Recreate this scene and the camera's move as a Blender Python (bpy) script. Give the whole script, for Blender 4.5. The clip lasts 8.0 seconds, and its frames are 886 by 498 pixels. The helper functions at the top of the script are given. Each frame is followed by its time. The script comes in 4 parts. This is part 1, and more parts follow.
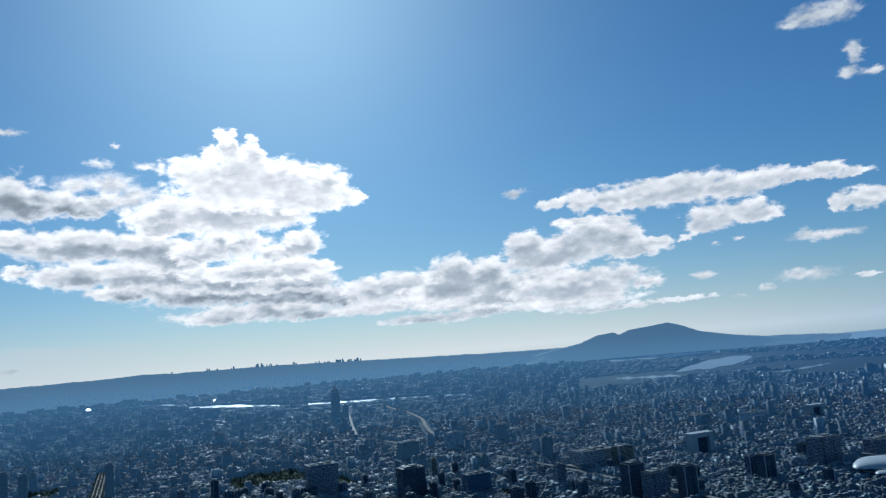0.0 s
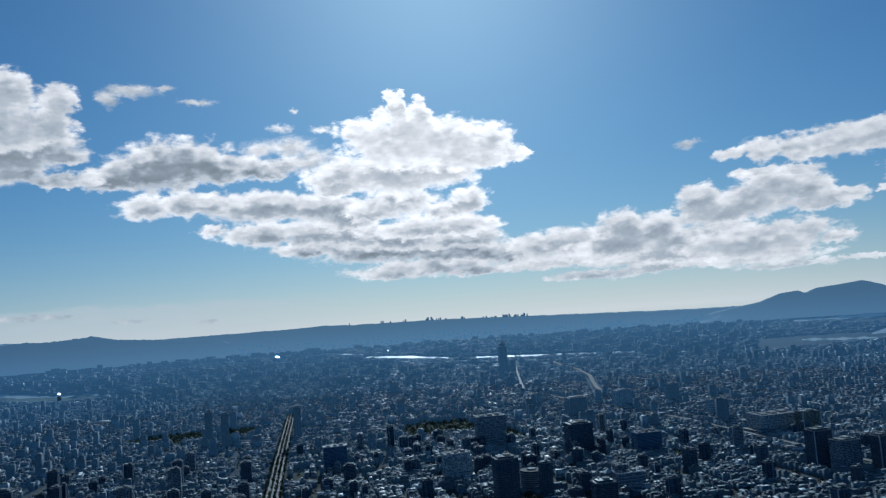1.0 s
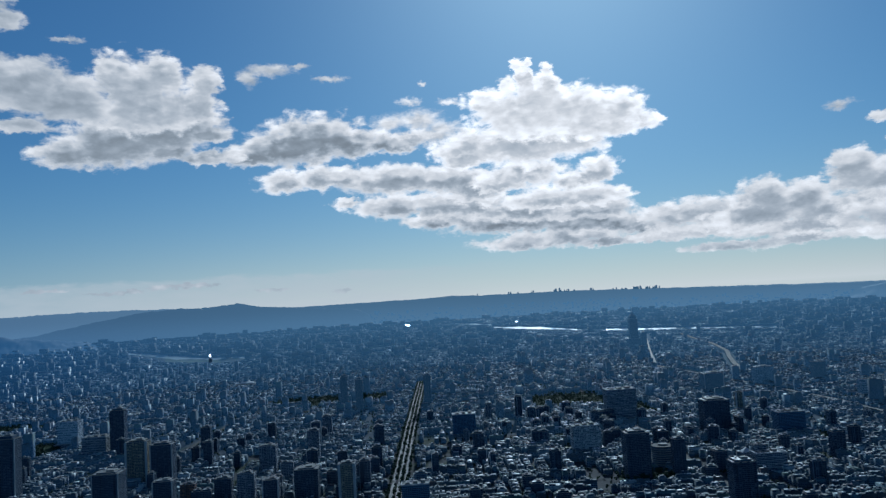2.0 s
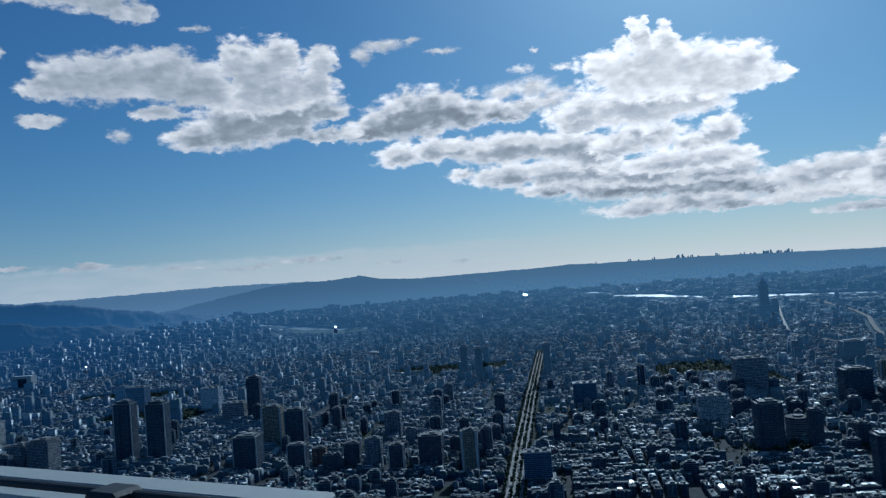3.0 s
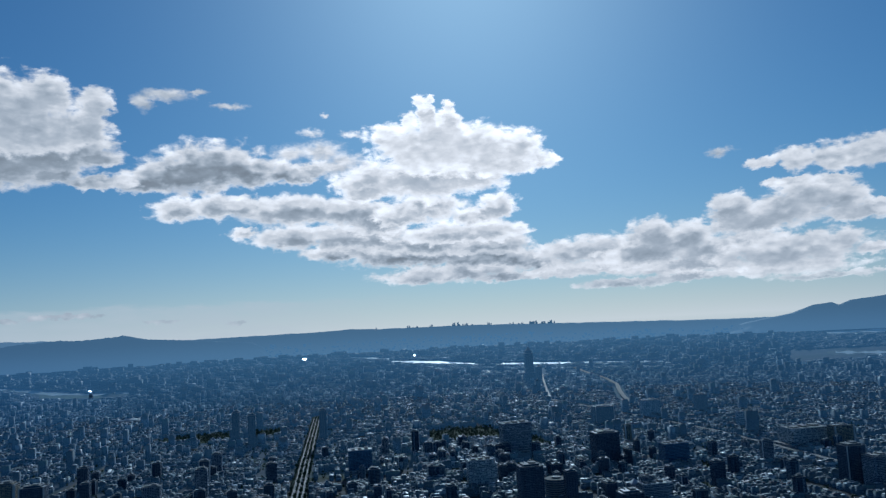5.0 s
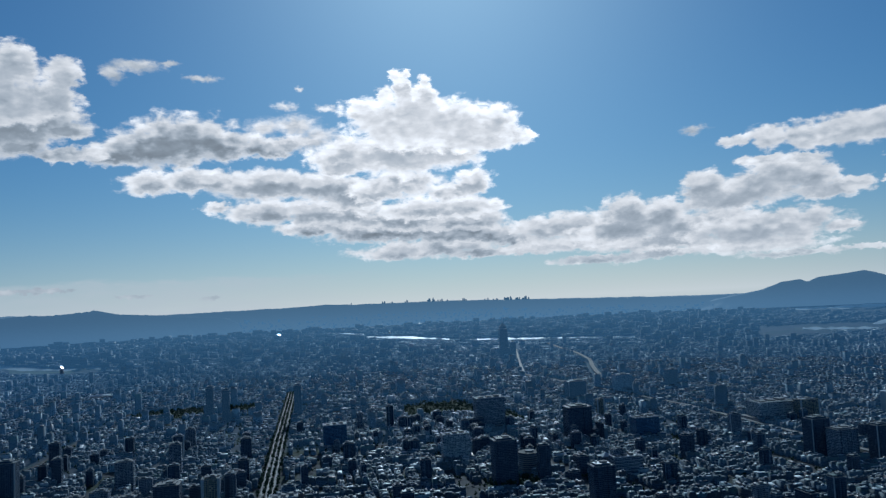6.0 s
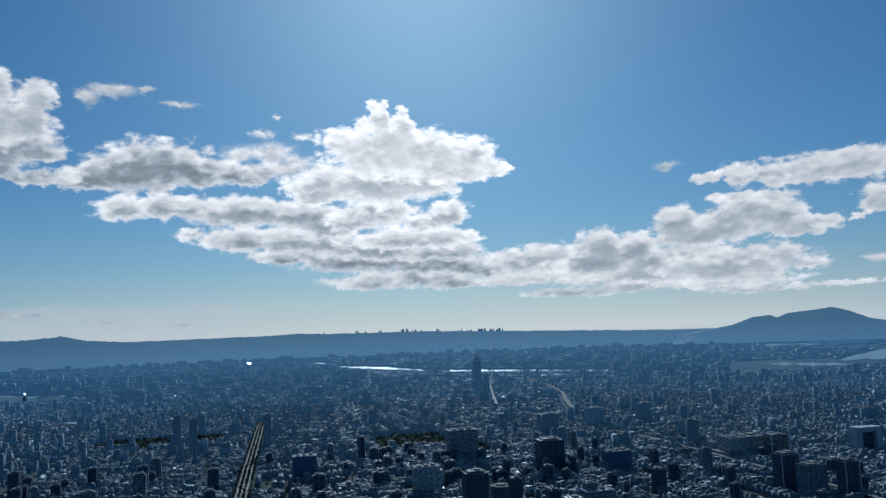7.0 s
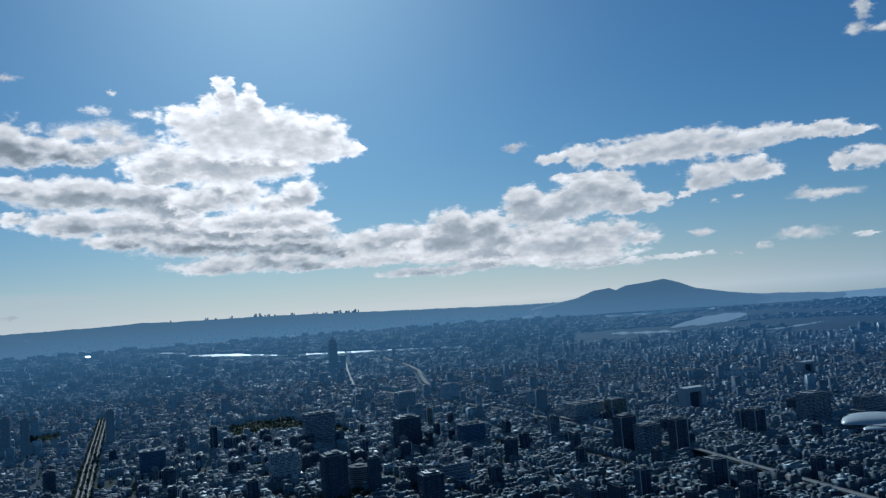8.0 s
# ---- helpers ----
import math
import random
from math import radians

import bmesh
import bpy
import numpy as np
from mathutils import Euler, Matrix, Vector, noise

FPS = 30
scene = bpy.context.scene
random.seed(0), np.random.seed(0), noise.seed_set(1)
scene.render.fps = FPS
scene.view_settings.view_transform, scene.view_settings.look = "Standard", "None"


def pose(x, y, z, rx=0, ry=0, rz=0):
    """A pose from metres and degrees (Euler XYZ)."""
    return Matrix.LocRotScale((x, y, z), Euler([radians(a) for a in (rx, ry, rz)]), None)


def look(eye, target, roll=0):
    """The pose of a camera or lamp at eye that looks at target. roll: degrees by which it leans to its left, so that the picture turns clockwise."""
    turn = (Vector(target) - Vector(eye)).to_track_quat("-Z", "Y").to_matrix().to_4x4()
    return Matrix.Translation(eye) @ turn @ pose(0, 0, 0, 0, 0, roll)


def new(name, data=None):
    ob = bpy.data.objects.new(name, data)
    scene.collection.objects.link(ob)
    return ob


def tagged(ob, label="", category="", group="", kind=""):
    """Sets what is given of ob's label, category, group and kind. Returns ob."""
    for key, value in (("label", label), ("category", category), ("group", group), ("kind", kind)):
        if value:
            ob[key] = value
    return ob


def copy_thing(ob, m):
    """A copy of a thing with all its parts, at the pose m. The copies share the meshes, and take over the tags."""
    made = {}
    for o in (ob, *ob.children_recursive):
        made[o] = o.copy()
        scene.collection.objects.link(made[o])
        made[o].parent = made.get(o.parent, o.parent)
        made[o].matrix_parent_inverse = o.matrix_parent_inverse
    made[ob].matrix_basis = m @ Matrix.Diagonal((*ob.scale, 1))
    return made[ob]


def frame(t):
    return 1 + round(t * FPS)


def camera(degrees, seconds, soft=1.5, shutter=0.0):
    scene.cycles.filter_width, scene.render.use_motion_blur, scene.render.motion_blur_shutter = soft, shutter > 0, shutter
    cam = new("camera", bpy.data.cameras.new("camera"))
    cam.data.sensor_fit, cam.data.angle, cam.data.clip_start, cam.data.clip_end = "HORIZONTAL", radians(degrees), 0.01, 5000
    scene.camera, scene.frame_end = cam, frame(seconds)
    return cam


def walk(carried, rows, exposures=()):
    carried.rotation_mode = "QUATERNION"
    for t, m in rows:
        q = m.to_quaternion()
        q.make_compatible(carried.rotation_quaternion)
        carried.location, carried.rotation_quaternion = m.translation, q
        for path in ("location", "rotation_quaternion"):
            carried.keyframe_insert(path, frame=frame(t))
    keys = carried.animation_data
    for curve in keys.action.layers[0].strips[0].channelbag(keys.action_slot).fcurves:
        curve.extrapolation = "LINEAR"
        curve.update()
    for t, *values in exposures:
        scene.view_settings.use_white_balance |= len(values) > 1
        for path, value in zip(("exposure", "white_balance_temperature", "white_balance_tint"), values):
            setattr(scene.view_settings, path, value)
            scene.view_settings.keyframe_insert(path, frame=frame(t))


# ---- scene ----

# ---- camera: it turns on the terrace of a tall building, 390 m over the city ----
# x points north, y points west (away from the camera), z up from the street.
EYE = 390.0
cam = camera(61.0, 8.0, soft=1.35)
walk(cam, [
    (0, pose(0, 0, EYE, 97.79, 5.04, -23.35)),
    (0.5, pose(0, 0, EYE, 95.46, 4.50, -18.93)),
    (1, pose(0, 0, EYE, 95.44, 4.12, -10.77)),
    (1.5, pose(0, 0, EYE, 94.05, 4.78, -4.50)),
    (1.7, pose(0, 0, EYE, 93.89, 4.16, -3.34)),
    (2.8, pose(0, 0, EYE, 92.87, 4.13, 6.44)),
    (3, pose(0, 0, EYE, 92.19, 4.50, 7.83)),
    (3.5, pose(0, 0, EYE, 95.08, 3.39, 10.24)),
    (4, pose(0, 0, EYE, 95.10, 1.93, 4.36)),
    (4.5, pose(0, 0, EYE, 93.28, 3.39, 0.00)),
    (5, pose(0, 0, EYE, 95.98, 3.09, -8.76)),
    (5.2, pose(0, 0, EYE, 96.05, 3.10, -9.59)),
    (6.3, pose(0, 0, EYE, 93.60, 2.91, -10.78)),
    (6.5, pose(0, 0, EYE, 93.97, 2.83, -10.43)),
    (7, pose(0, 0, EYE, 96.28, 2.16, -12.64)),
    (7.5, pose(0, 0, EYE, 94.57, 2.46, -14.59)),
    (8, pose(0, 0, EYE, 94.22, 4.22, -23.57)),
], exposures=[(0.0, 0.22, 5850, 10), (0.5, 0.12, 5850, 10), (1.0, 0.05, 5850, 10), (1.5, 0.0, 5850, 10), (3.0, -0.03, 5650, 10), (4.5, -0.03, 5650, 10), (6.5, -0.03, 5850, 10), (8.0, -0.03, 5850, 10)])

# ---- sky, sun, clouds ----
SUN_AZ, SUN_EL = 12.1, 31.0
CLOUDS = {  # name: brightness of tops and bases, then puffs as azimuth, elevation and half sizes in degrees
    "low_sliver": (0.74, 0.40, [(9.8, 4.1, 5.33, 0.69), (7.4, 3.9, 2.35, 0.49), (13.9, 3.6, 2.52, 0.31), (12.1, 4.5, 3.33, 0.72)]),
    "far_shelf": (0.74, 0.28, [(1.5, 6.1, 3.32, 0.63), (6.8, 5.7, 5.54, 0.9), (11.8, 5.3, 4.83, 0.88), (15.1, 4.9, 1.95, 0.7), (16.8, 4.4, 2.06, 0.46)]),
    "wide_shelf": (0.82, 0.36, [(-2.2, 7.3, 3.19, 0.85), (2.8, 7.2, 4.52, 1.04), (8.4, 6.5, 4.67, 0.89), (13.0, 6.2, 2.93, 0.87), (-5.6, 7.7, 1.29, 0.47)]),
    "long_bank": (0.86, 0.40, [(-10.3, 9.5, 1.95, 0.81), (-6.8, 9.7, 3.03, 0.85), (-2.1, 9.3, 4.68, 1.1), (2.2, 9.1, 3.32, 1.08), (4.2, 8.2, 2.44, 0.91)]),
    "tower_foot": (0.92, 0.46, [(12.7, 7.2, 2.76, 0.79), (14.9, 7.1, 1.07, 0.43), (9.7, 7.1, 4.6, 0.73)]),
    "tower_waist": (1.00, 0.50, [(13.4, 9.0, 1.53, 1.02), (11.7, 8.4, 1.87, 0.71), (7.9, 9.2, 3.14, 1.14), (5.8, 8.6, 2.01, 0.74)]),
    "tower_shoulder": (1.05, 0.55, [(2.3, 11.2, 1.45, 0.91), (4.8, 11.6, 3.26, 1.31), (8.1, 11.4, 3.94, 1.69), (11.6, 11.5, 3.01, 1.26), (3.3, 10.5, 2.06, 0.62)]),
    "wisps": (0.85, 0.62, [(-0.0, 13.7, 2.33, 0.78), (-2.2, 13.6, 1.5, 0.66), (2.0, 12.9, 1.67, 0.74), (-0.6, 15.0, 1.07, 0.33), (2.4, 14.9, 0.92, 0.28), (0.6, 16.3, 0.42, 0.2), (1.2, 12.4, 2.1, 0.66)]),
    "tower_head": (1.08, 0.68, [(7.8, 17.2, 0.6, 0.47), (8.7, 17.3, 0.39, 0.35), (8.2, 16.3, 0.79, 0.63), (6.9, 15.8, 0.68, 0.67), (10.1, 16.6, 0.5, 0.54), (10.2, 15.5, 1.0, 0.78), (9.1, 15.8, 1.33, 0.7), (8.7, 16.4, 0.63, 0.39), (9.5, 14.6, 2.33, 1.41), (12.2, 13.8, 3.38, 1.39), (15.5, 13.3, 1.64, 1.29), (17.3, 12.2, 0.96, 0.56), (5.5, 14.6, 1.83, 1.04), (8.3, 13.6, 3.94, 1.83), (12.8, 12.5, 2.97, 1.16), (15.0, 12.0, 1.61, 0.76)]),
    "dark_cloud": (0.80, 0.29, [(-7.9, 12.6, 3.92, 1.69), (-10.6, 11.8, 3.49, 1.19), (-5.3, 12.3, 3.03, 1.09), (-2.3, 12.1, 2.57, 0.75), (-12.8, 11.3, 2.61, 0.68), (-1.0, 12.4, 1.91, 0.5)]),
    "west_base": (0.71, 0.34, [(-25.1, 11.4, 2.44, 0.82), (-21.7, 12.4, 3.77, 1.74), (-23.0, 11.6, 2.49, 0.91), (-19.2, 13.0, 3.41, 1.5), (-17.0, 13.6, 2.59, 1.17), (-15.8, 12.9, 1.73, 0.59), (-15.8, 11.3, 2.59, 0.47), (-18.4, 11.7, 1.71, 0.42)]),
    "west_head": (0.75, 0.48, [(-20.7, 16.1, 2.97, 2.04), (-22.0, 17.0, 1.52, 1.37), (-18.8, 17.1, 1.46, 1.3), (-16.0, 16.6, 1.3, 1.23), (-16.5, 15.0, 1.73, 1.16), (-20.0, 14.5, 3.83, 1.49)]),
    "west_tail": (0.59, 0.42, [(-33.5, 15.4, 2.4, 1.34), (-31.3, 15.5, 3.44, 1.64), (-27.8, 16.0, 3.39, 1.66), (-26.2, 15.3, 3.24, 1.53), (-35.0, 14.8, 1.44, 0.84), (-25.0, 14.7, 2.46, 1.13), (-35.4, 12.6, 1.5, 0.42), (-27.8, 13.2, 1.59, 0.48), (-35.9, 14.5, 0.78, 0.38)]),
    "west_scraps": (0.59, 0.48, [(-30.5, 11.6, 0.92, 0.44), (-12.6, 17.1, 0.79, 0.74), (-11.1, 17.6, 2.02, 0.45), (-8.9, 17.8, 0.88, 0.25), (-6.8, 16.9, 1.23, 0.25), (-25.0, 19.0, 1.07, 0.24), (-40.3, 15.2, 1.12, 0.47), (-40.0, 13.2, 1.45, 0.59)]),
    "upper_left": (0.57, 0.41, [(-38.4, 21.3, 4.48, 1.27), (-34.2, 21.4, 4.45, 1.31), (-31.2, 20.7, 2.7, 0.94), (-29.2, 19.9, 1.58, 0.69), (-40.0, 18.2, 1.66, 1.96), (-29.6, 21.7, 1.18, 1.12), (-38.8, 17.1, 1.36, 0.73), (-44.3, 19.1, 4.25, 2.03)]),
    "north_sliver": (0.71, 0.48, [(22.7, 2.6, 3.87, 0.34), (27.1, 2.7, 2.57, 0.3), (17.6, 3.7, 2.55, 0.38), (21.1, 3.9, 4.72, 0.56), (26.7, 3.5, 4.29, 0.56)]),
    "north_shelf": (0.78, 0.48, [(18.6, 5.1, 2.35, 1.07), (21.2, 5.1, 3.01, 1.07), (36.3, 2.2, 3.68, 0.25), (40.8, 2.3, 2.75, 0.2), (33.0, 2.9, 5.02, 0.51)]),
    "north_bank": (0.78, 0.43, [(24.7, 6.1, 1.81, 1.07), (26.8, 5.5, 3.01, 1.16), (24.2, 4.7, 3.45, 0.94), (28.9, 4.5, 3.42, 0.94), (28.0, 3.6, 3.85, 0.56), (31.5, 4.9, 2.54, 0.94)]),
    "north_flank": (0.71, 0.48, [(33.5, 3.9, 4.39, 1.06), (35.7, 4.4, 3.5, 0.92), (38.9, 3.8, 1.28, 0.37)]),
    "north_crest": (0.73, 0.46, [(30.4, 7.3, 1.79, 1.1), (33.4, 6.9, 2.52, 1.05), (35.6, 7.7, 2.28, 1.34), (37.6, 7.2, 1.55, 1.24), (39.6, 6.7, 1.44, 0.49), (38.3, 6.2, 2.43, 0.54), (31.6, 6.2, 3.39, 0.68)]),
    "north_cap": (0.75, 0.55, [(34.4, 8.8, 2.01, 0.38), (36.9, 8.6, 1.72, 0.37), (35.0, 10.3, 1.34, 0.83), (32.6, 10.3, 1.1, 0.38)]),
    "streak": (0.71, 0.49, [(37.0, 10.1, 1.15, 0.95), (39.5, 10.2, 2.33, 1.06), (42.7, 10.2, 3.03, 1.04), (45.7, 9.8, 2.61, 0.86), (47.6, 10.0, 1.81, 0.74), (50.2, 10.0, 2.44, 0.45), (51.7, 10.0, 1.18, 0.49), (53.2, 9.5, 1.18, 0.33)]),
    "under_streak": (0.68, 0.51, [(44.0, 7.9, 1.83, 0.84), (46.7, 7.9, 1.83, 0.75), (47.8, 7.7, 0.79, 0.51), (42.2, 6.7, 0.62, 0.24), (43.2, 7.4, 1.23, 0.52), (52.4, 7.7, 0.73, 0.64), (54.0, 7.7, 1.23, 0.7)]),
    "north_scraps": (0.64, 0.50, [(51.3, 5.6, 2.24, 0.34), (49.9, 5.8, 0.83, 0.38), (43.9, 6.0, 0.38, 0.16), (45.7, 6.1, 0.48, 0.16), (42.9, 3.8, 0.84, 0.28), (49.5, 3.1, 1.92, 0.43), (47.0, 2.5, 0.47, 0.24), (53.2, 2.7, 1.04, 0.11), (45.2, 2.1, 0.48, 0.12), (30.0, 11.4, 1.07, 0.34)]),
    "north_high_wisps": (0.57, 0.46, [(52.3, 20.2, 1.73, 0.78), (51.1, 19.9, 1.06, 0.36), (54.0, 20.1, 1.34, 0.7), (54.6, 17.3, 0.59, 0.78), (54.1, 16.1, 0.73, 0.47), (55.5, 15.7, 0.8, 0.28)]),
    "horizon_puffs": (0.48, 0.34, [(-32.8, 2.7, 0.88, 0.28), (-34.1, 2.5, 0.65, 0.16), (-30.1, 2.4, 0.61, 0.16), (-37.8, 2.8, 1.35, 0.15), (-26.8, 2.1, 1.58, 0.12), (-17.6, 2.1, 2.32, 0.17), (-11.8, 1.5, 1.2, 0.13), (-6.3, 1.2, 0.68, 0.13), (-22.2, 1.9, 2.05, 0.13)]),
}


class Nodes:
    """Short way to write node trees."""

    def __init__(self, tree):
        self.tree = tree

    def add(self, kind, **sets):
        n = self.tree.nodes.new(kind)
        for k, v in sets.items():
            setattr(n, k, v)
        return n

    def put(self, socket, value):
        if isinstance(value, bpy.types.NodeSocket):
            self.tree.links.new(value, socket)
        elif value is not None:
            socket.default_value = value

    def math(self, op, a, b=None, c=None, clamp=False):
        n = self.add("ShaderNodeMath", operation=op, use_clamp=clamp)
        for s, v in zip(n.inputs, (a, b, c)):
            self.put(s, v)
        return n.outputs[0]

    def vec(self, op, a, b=None, c=None, scale=None):
        n = self.add("ShaderNodeVectorMath", operation=op)
        for s, v in zip(n.inputs, (a, b, c)):
            self.put(s, v)
        if scale is not None:
            self.put(n.inputs["Scale"], scale)
        return n.outputs["Value"] if op in ("LENGTH", "DOT_PRODUCT", "DISTANCE") else n.outputs[0]

    def noise(self, at, scale, detail=4.0, rough=0.55, dist=0.0, colour=False):
        n = self.add("ShaderNodeTexNoise")
        self.put(n.inputs["Vector"], at)
        for k, v in (("Scale", scale), ("Detail", detail), ("Roughness", rough), ("Distortion", dist)):
            self.put(n.inputs[k], v)
        return n.outputs["Color" if colour else "Fac"]

    def step(self, x, a, b, lo=0.0, hi=1.0):
        n = self.add("ShaderNodeMapRange", interpolation_type="SMOOTHSTEP")
        for s, v in zip(n.inputs, (x, a, b, lo, hi)):
            self.put(s, v)
        return n.outputs[0]

    def mix(self, f, a, b, blend="MIX"):
        n = self.add("ShaderNodeMix", data_type="RGBA", blend_type=blend)
        self.put(n.inputs[0], f), self.put(n.inputs[6], a), self.put(n.inputs[7], b)
        return n.outputs[2]

    def ramp(self, x, stops, hard=False):
        n = self.add("ShaderNodeValToRGB")
        r = n.color_ramp
        r.interpolation = "CONSTANT" if hard else "LINEAR"
        while len(r.elements) < len(stops):
            r.elements.new(0.5)
        for e, (pos, col) in zip(r.elements, stops):
            e.position, e.color = pos, (*col, 1)
        self.put(n.inputs[0], x)
        return n.outputs[0]

    def xyz(self, v):
        n = self.add("ShaderNodeSeparateXYZ")
        self.put(n.inputs[0], v)
        return n.outputs

    def join(self, x, y, z=0.0):
        n = self.add("ShaderNodeCombineXYZ")
        for s, v in zip(n.inputs, (x, y, z)):
            self.put(s, v)
        return n.outputs[0]


def cloud_layer(name, puffs):
    """A node group: how thick one cloud is at a bent point of the sky, roughened by the billows."""
    g = bpy.data.node_groups.new(name, "ShaderNodeTree")
    g.interface.new_socket("Density", in_out="OUTPUT", socket_type="NodeSocketFloat")
    g.interface.new_socket("Place", in_out="INPUT", socket_type="NodeSocketVector")
    g.interface.new_socket("Rough", in_out="INPUT", socket_type="NodeSocketFloat")
    k = Nodes(g)
    given = k.add("NodeGroupInput")
    depth = None
    for a, e, ra, re in puffs:
        ra, re = ra * 1.12, re * 1.12
        d = k.vec("LENGTH", k.vec("MULTIPLY_ADD", given.outputs[0], (1 / ra, 1 / re, 0), (-a / ra, -e / re, 0)))
        depth = d if depth is None else k.math("SMOOTH_MIN", depth, d, 0.22)
    total = k.math("ADD", k.math("MULTIPLY_ADD", depth, -1.5, 1.66), given.outputs[1])
    g.links.new(total, k.add("NodeGroupOutput").inputs[0])
    return g


def make_world():
    w = bpy.data.worlds.new("sky")
    scene.world = w
    w.use_nodes = True
    w.node_tree.nodes.clear()
    k = Nodes(w.node_tree)
    sky = k.add("ShaderNodeTexSky", sky_type="NISHITA", sun_disc=False, sun_elevation=radians(SUN_EL), sun_rotation=radians(SUN_AZ),
                altitude=300.0, air_density=1.0, dust_density=SKY_DUST, ozone_density=3.0)
    way = k.add("ShaderNodeTexCoord").outputs["Generated"]
    x, y, z = k.xyz(way)
    az = k.math("DEGREES", k.math("ARCTAN2", x, y))
    el = k.math("DEGREES", k.math("ARCSINE", z))
    at = k.join(az, el)

    def billows(place, fine):
        """The bent place and the roughness of cloud edges there: wisps and round heads."""
        wide = k.vec("MULTIPLY", place, (1.0, 1.7, 1.0))
        swirl = k.vec("SUBTRACT", k.noise(wide, 0.5, 3, 0.6, colour=True), (0.5, 0.5, 0.5))
        curl = k.vec("SUBTRACT", k.noise(wide, 1.9, 3, 0.6, colour=True), (0.5, 0.5, 0.5))
        bent = k.vec("MULTIPLY_ADD", curl, (1.1, 0.6, 0.0), k.vec("MULTIPLY_ADD", swirl, (1.3, 0.55, 0.0), place))
        heads = k.add("ShaderNodeTexVoronoi", voronoi_dimensions="2D", feature="SMOOTH_F1")
        k.put(heads.inputs["Vector"], k.vec("MULTIPLY_ADD", curl, (0.5, 0.5, 0.0), wide))
        for socket, value in (("Scale", 0.75), ("Detail", 1.5), ("Roughness", 0.5), ("Smoothness", 0.6)):
            heads.inputs[socket].default_value = value
        billow = k.noise(wide, 0.7, fine, 0.6, 0.3)
        rough = k.math("MULTIPLY_ADD", billow, 1.9, -0.80)
        return bent, k.math("MULTIPLY_ADD", heads.outputs["Distance"], -0.36, rough)

    here, rough_here = billows(at, 9.0)
    above, rough_above = billows(k.vec("ADD", at, (0.05, 0.34, 0)), 6.0)
    higher, rough_higher = billows(k.vec("ADD", at, (0.0, 1.05, 0)), 1.5)
    relief = k.step(k.math("SUBTRACT", rough_here, rough_above), -0.5, 0.5, 0.86, 1.13)
    relief = k.math("MULTIPLY", relief, k.step(k.math("SUBTRACT", rough_above, rough_higher), -0.5, 0.5, 0.86, 1.13))
    glow, cover = None, None
    for name, (top, base, puffs) in CLOUDS.items():
        field = cloud_layer(name, puffs)

        def density(place, rough):
            n = k.add("ShaderNodeGroup")
            n.node_tree = field
            k.put(n.inputs[0], place), k.put(n.inputs[1], rough)
            return n.outputs[0]

        edge = density(here, rough_here)
        body = k.math("MULTIPLY_ADD", k.step(density(above, rough_above), -0.1, 0.75), 0.5, k.math("MULTIPLY", k.step(density(higher, rough_higher), -0.25, 0.7), 0.5))
        shade = k.math("MULTIPLY", body, k.step(edge, 0.0, 1.1))
        light = k.math("MULTIPLY", k.math("MULTIPLY_ADD", shade, base - top, top), relief)
        veil = k.step(edge, -0.12, 1.3 if "scraps" in name or "wisps" in name else 0.55)
        if glow is None:
            glow, cover = k.math("MULTIPLY", light, veil), veil
        else:
            clear = k.math("SUBTRACT", 1.0, veil)
            glow = k.math("MULTIPLY_ADD", light, veil, k.math("MULTIPLY", glow, clear))
            cover = k.math("MULTIPLY_ADD", cover, clear, veil)
    bright = k.math("DIVIDE", glow, k.math("MAXIMUM", cover, 0.001))
    cloud = k.vec("SCALE", k.mix(k.step(bright, 0.3, 0.75), (0.80, 0.91, 1.0, 1), (1.0, 0.995, 0.975, 1)), scale=k.math("MULTIPLY", bright, CLOUD_GAIN))
    # moist air whitens the lowest sky
    mist = k.math("POWER", k.math("SUBTRACT", 1.0, k.math("ABSOLUTE", z)), 18.0)
    blue = k.vec("MULTIPLY", sky.outputs[0], SKY_TINT)
    blue = k.vec("DIVIDE", blue, k.vec("MULTIPLY_ADD", blue, (SKY_SOFT,) * 3, (1, 1, 1)))
    s = Vector((math.sin(radians(SUN_AZ)) * math.cos(radians(SUN_EL)), math.cos(radians(SUN_AZ)) * math.cos(radians(SUN_EL)), math.sin(radians(SUN_EL))))
    ring = k.math("POWER", k.math("MAXIMUM", k.vec("DOT_PRODUCT", way, s), 0.0), 28.0)
    blue = k.vec("MULTIPLY_ADD", k.join(ring, ring, ring), (2.2, 2.1, 1.8), blue)  # moist air scatters light round the sun
    facing = k.vec("DOT_PRODUCT", way, (math.sin(radians(SUN_AZ)), math.cos(radians(SUN_AZ)), 0.0))
    haze = k.mix(k.step(facing, 0.66, 1.0), MIST_SIDE, MIST)  # haze glows towards the sun
    air = k.mix(k.math("MULTIPLY", mist, 0.97), blue, k.mix(k.step(facing, -0.3, 0.55), BACK_SKY_FILL, haze))
    # a low bank of far cloud over the southern ridge
    ragged = k.noise(k.vec("MULTIPLY", at, (0.25, 1.0, 1.0)), 1.2, 5, 0.6)
    low = k.math("MULTIPLY", k.step(k.math("MULTIPLY_ADD", ragged, -1.2, el), 2.15, 1.75), k.step(az, 9.0, -8.0))
    air = k.mix(k.math("MULTIPLY", low, k.step(ragged, 0.2, 0.7, 0.25, 0.6)), air, LOW_BANK)
    out = k.mix(k.math("MULTIPLY", cover, k.step(el, 0.8, 3.2, 0.5, 1.0)), air, cloud)
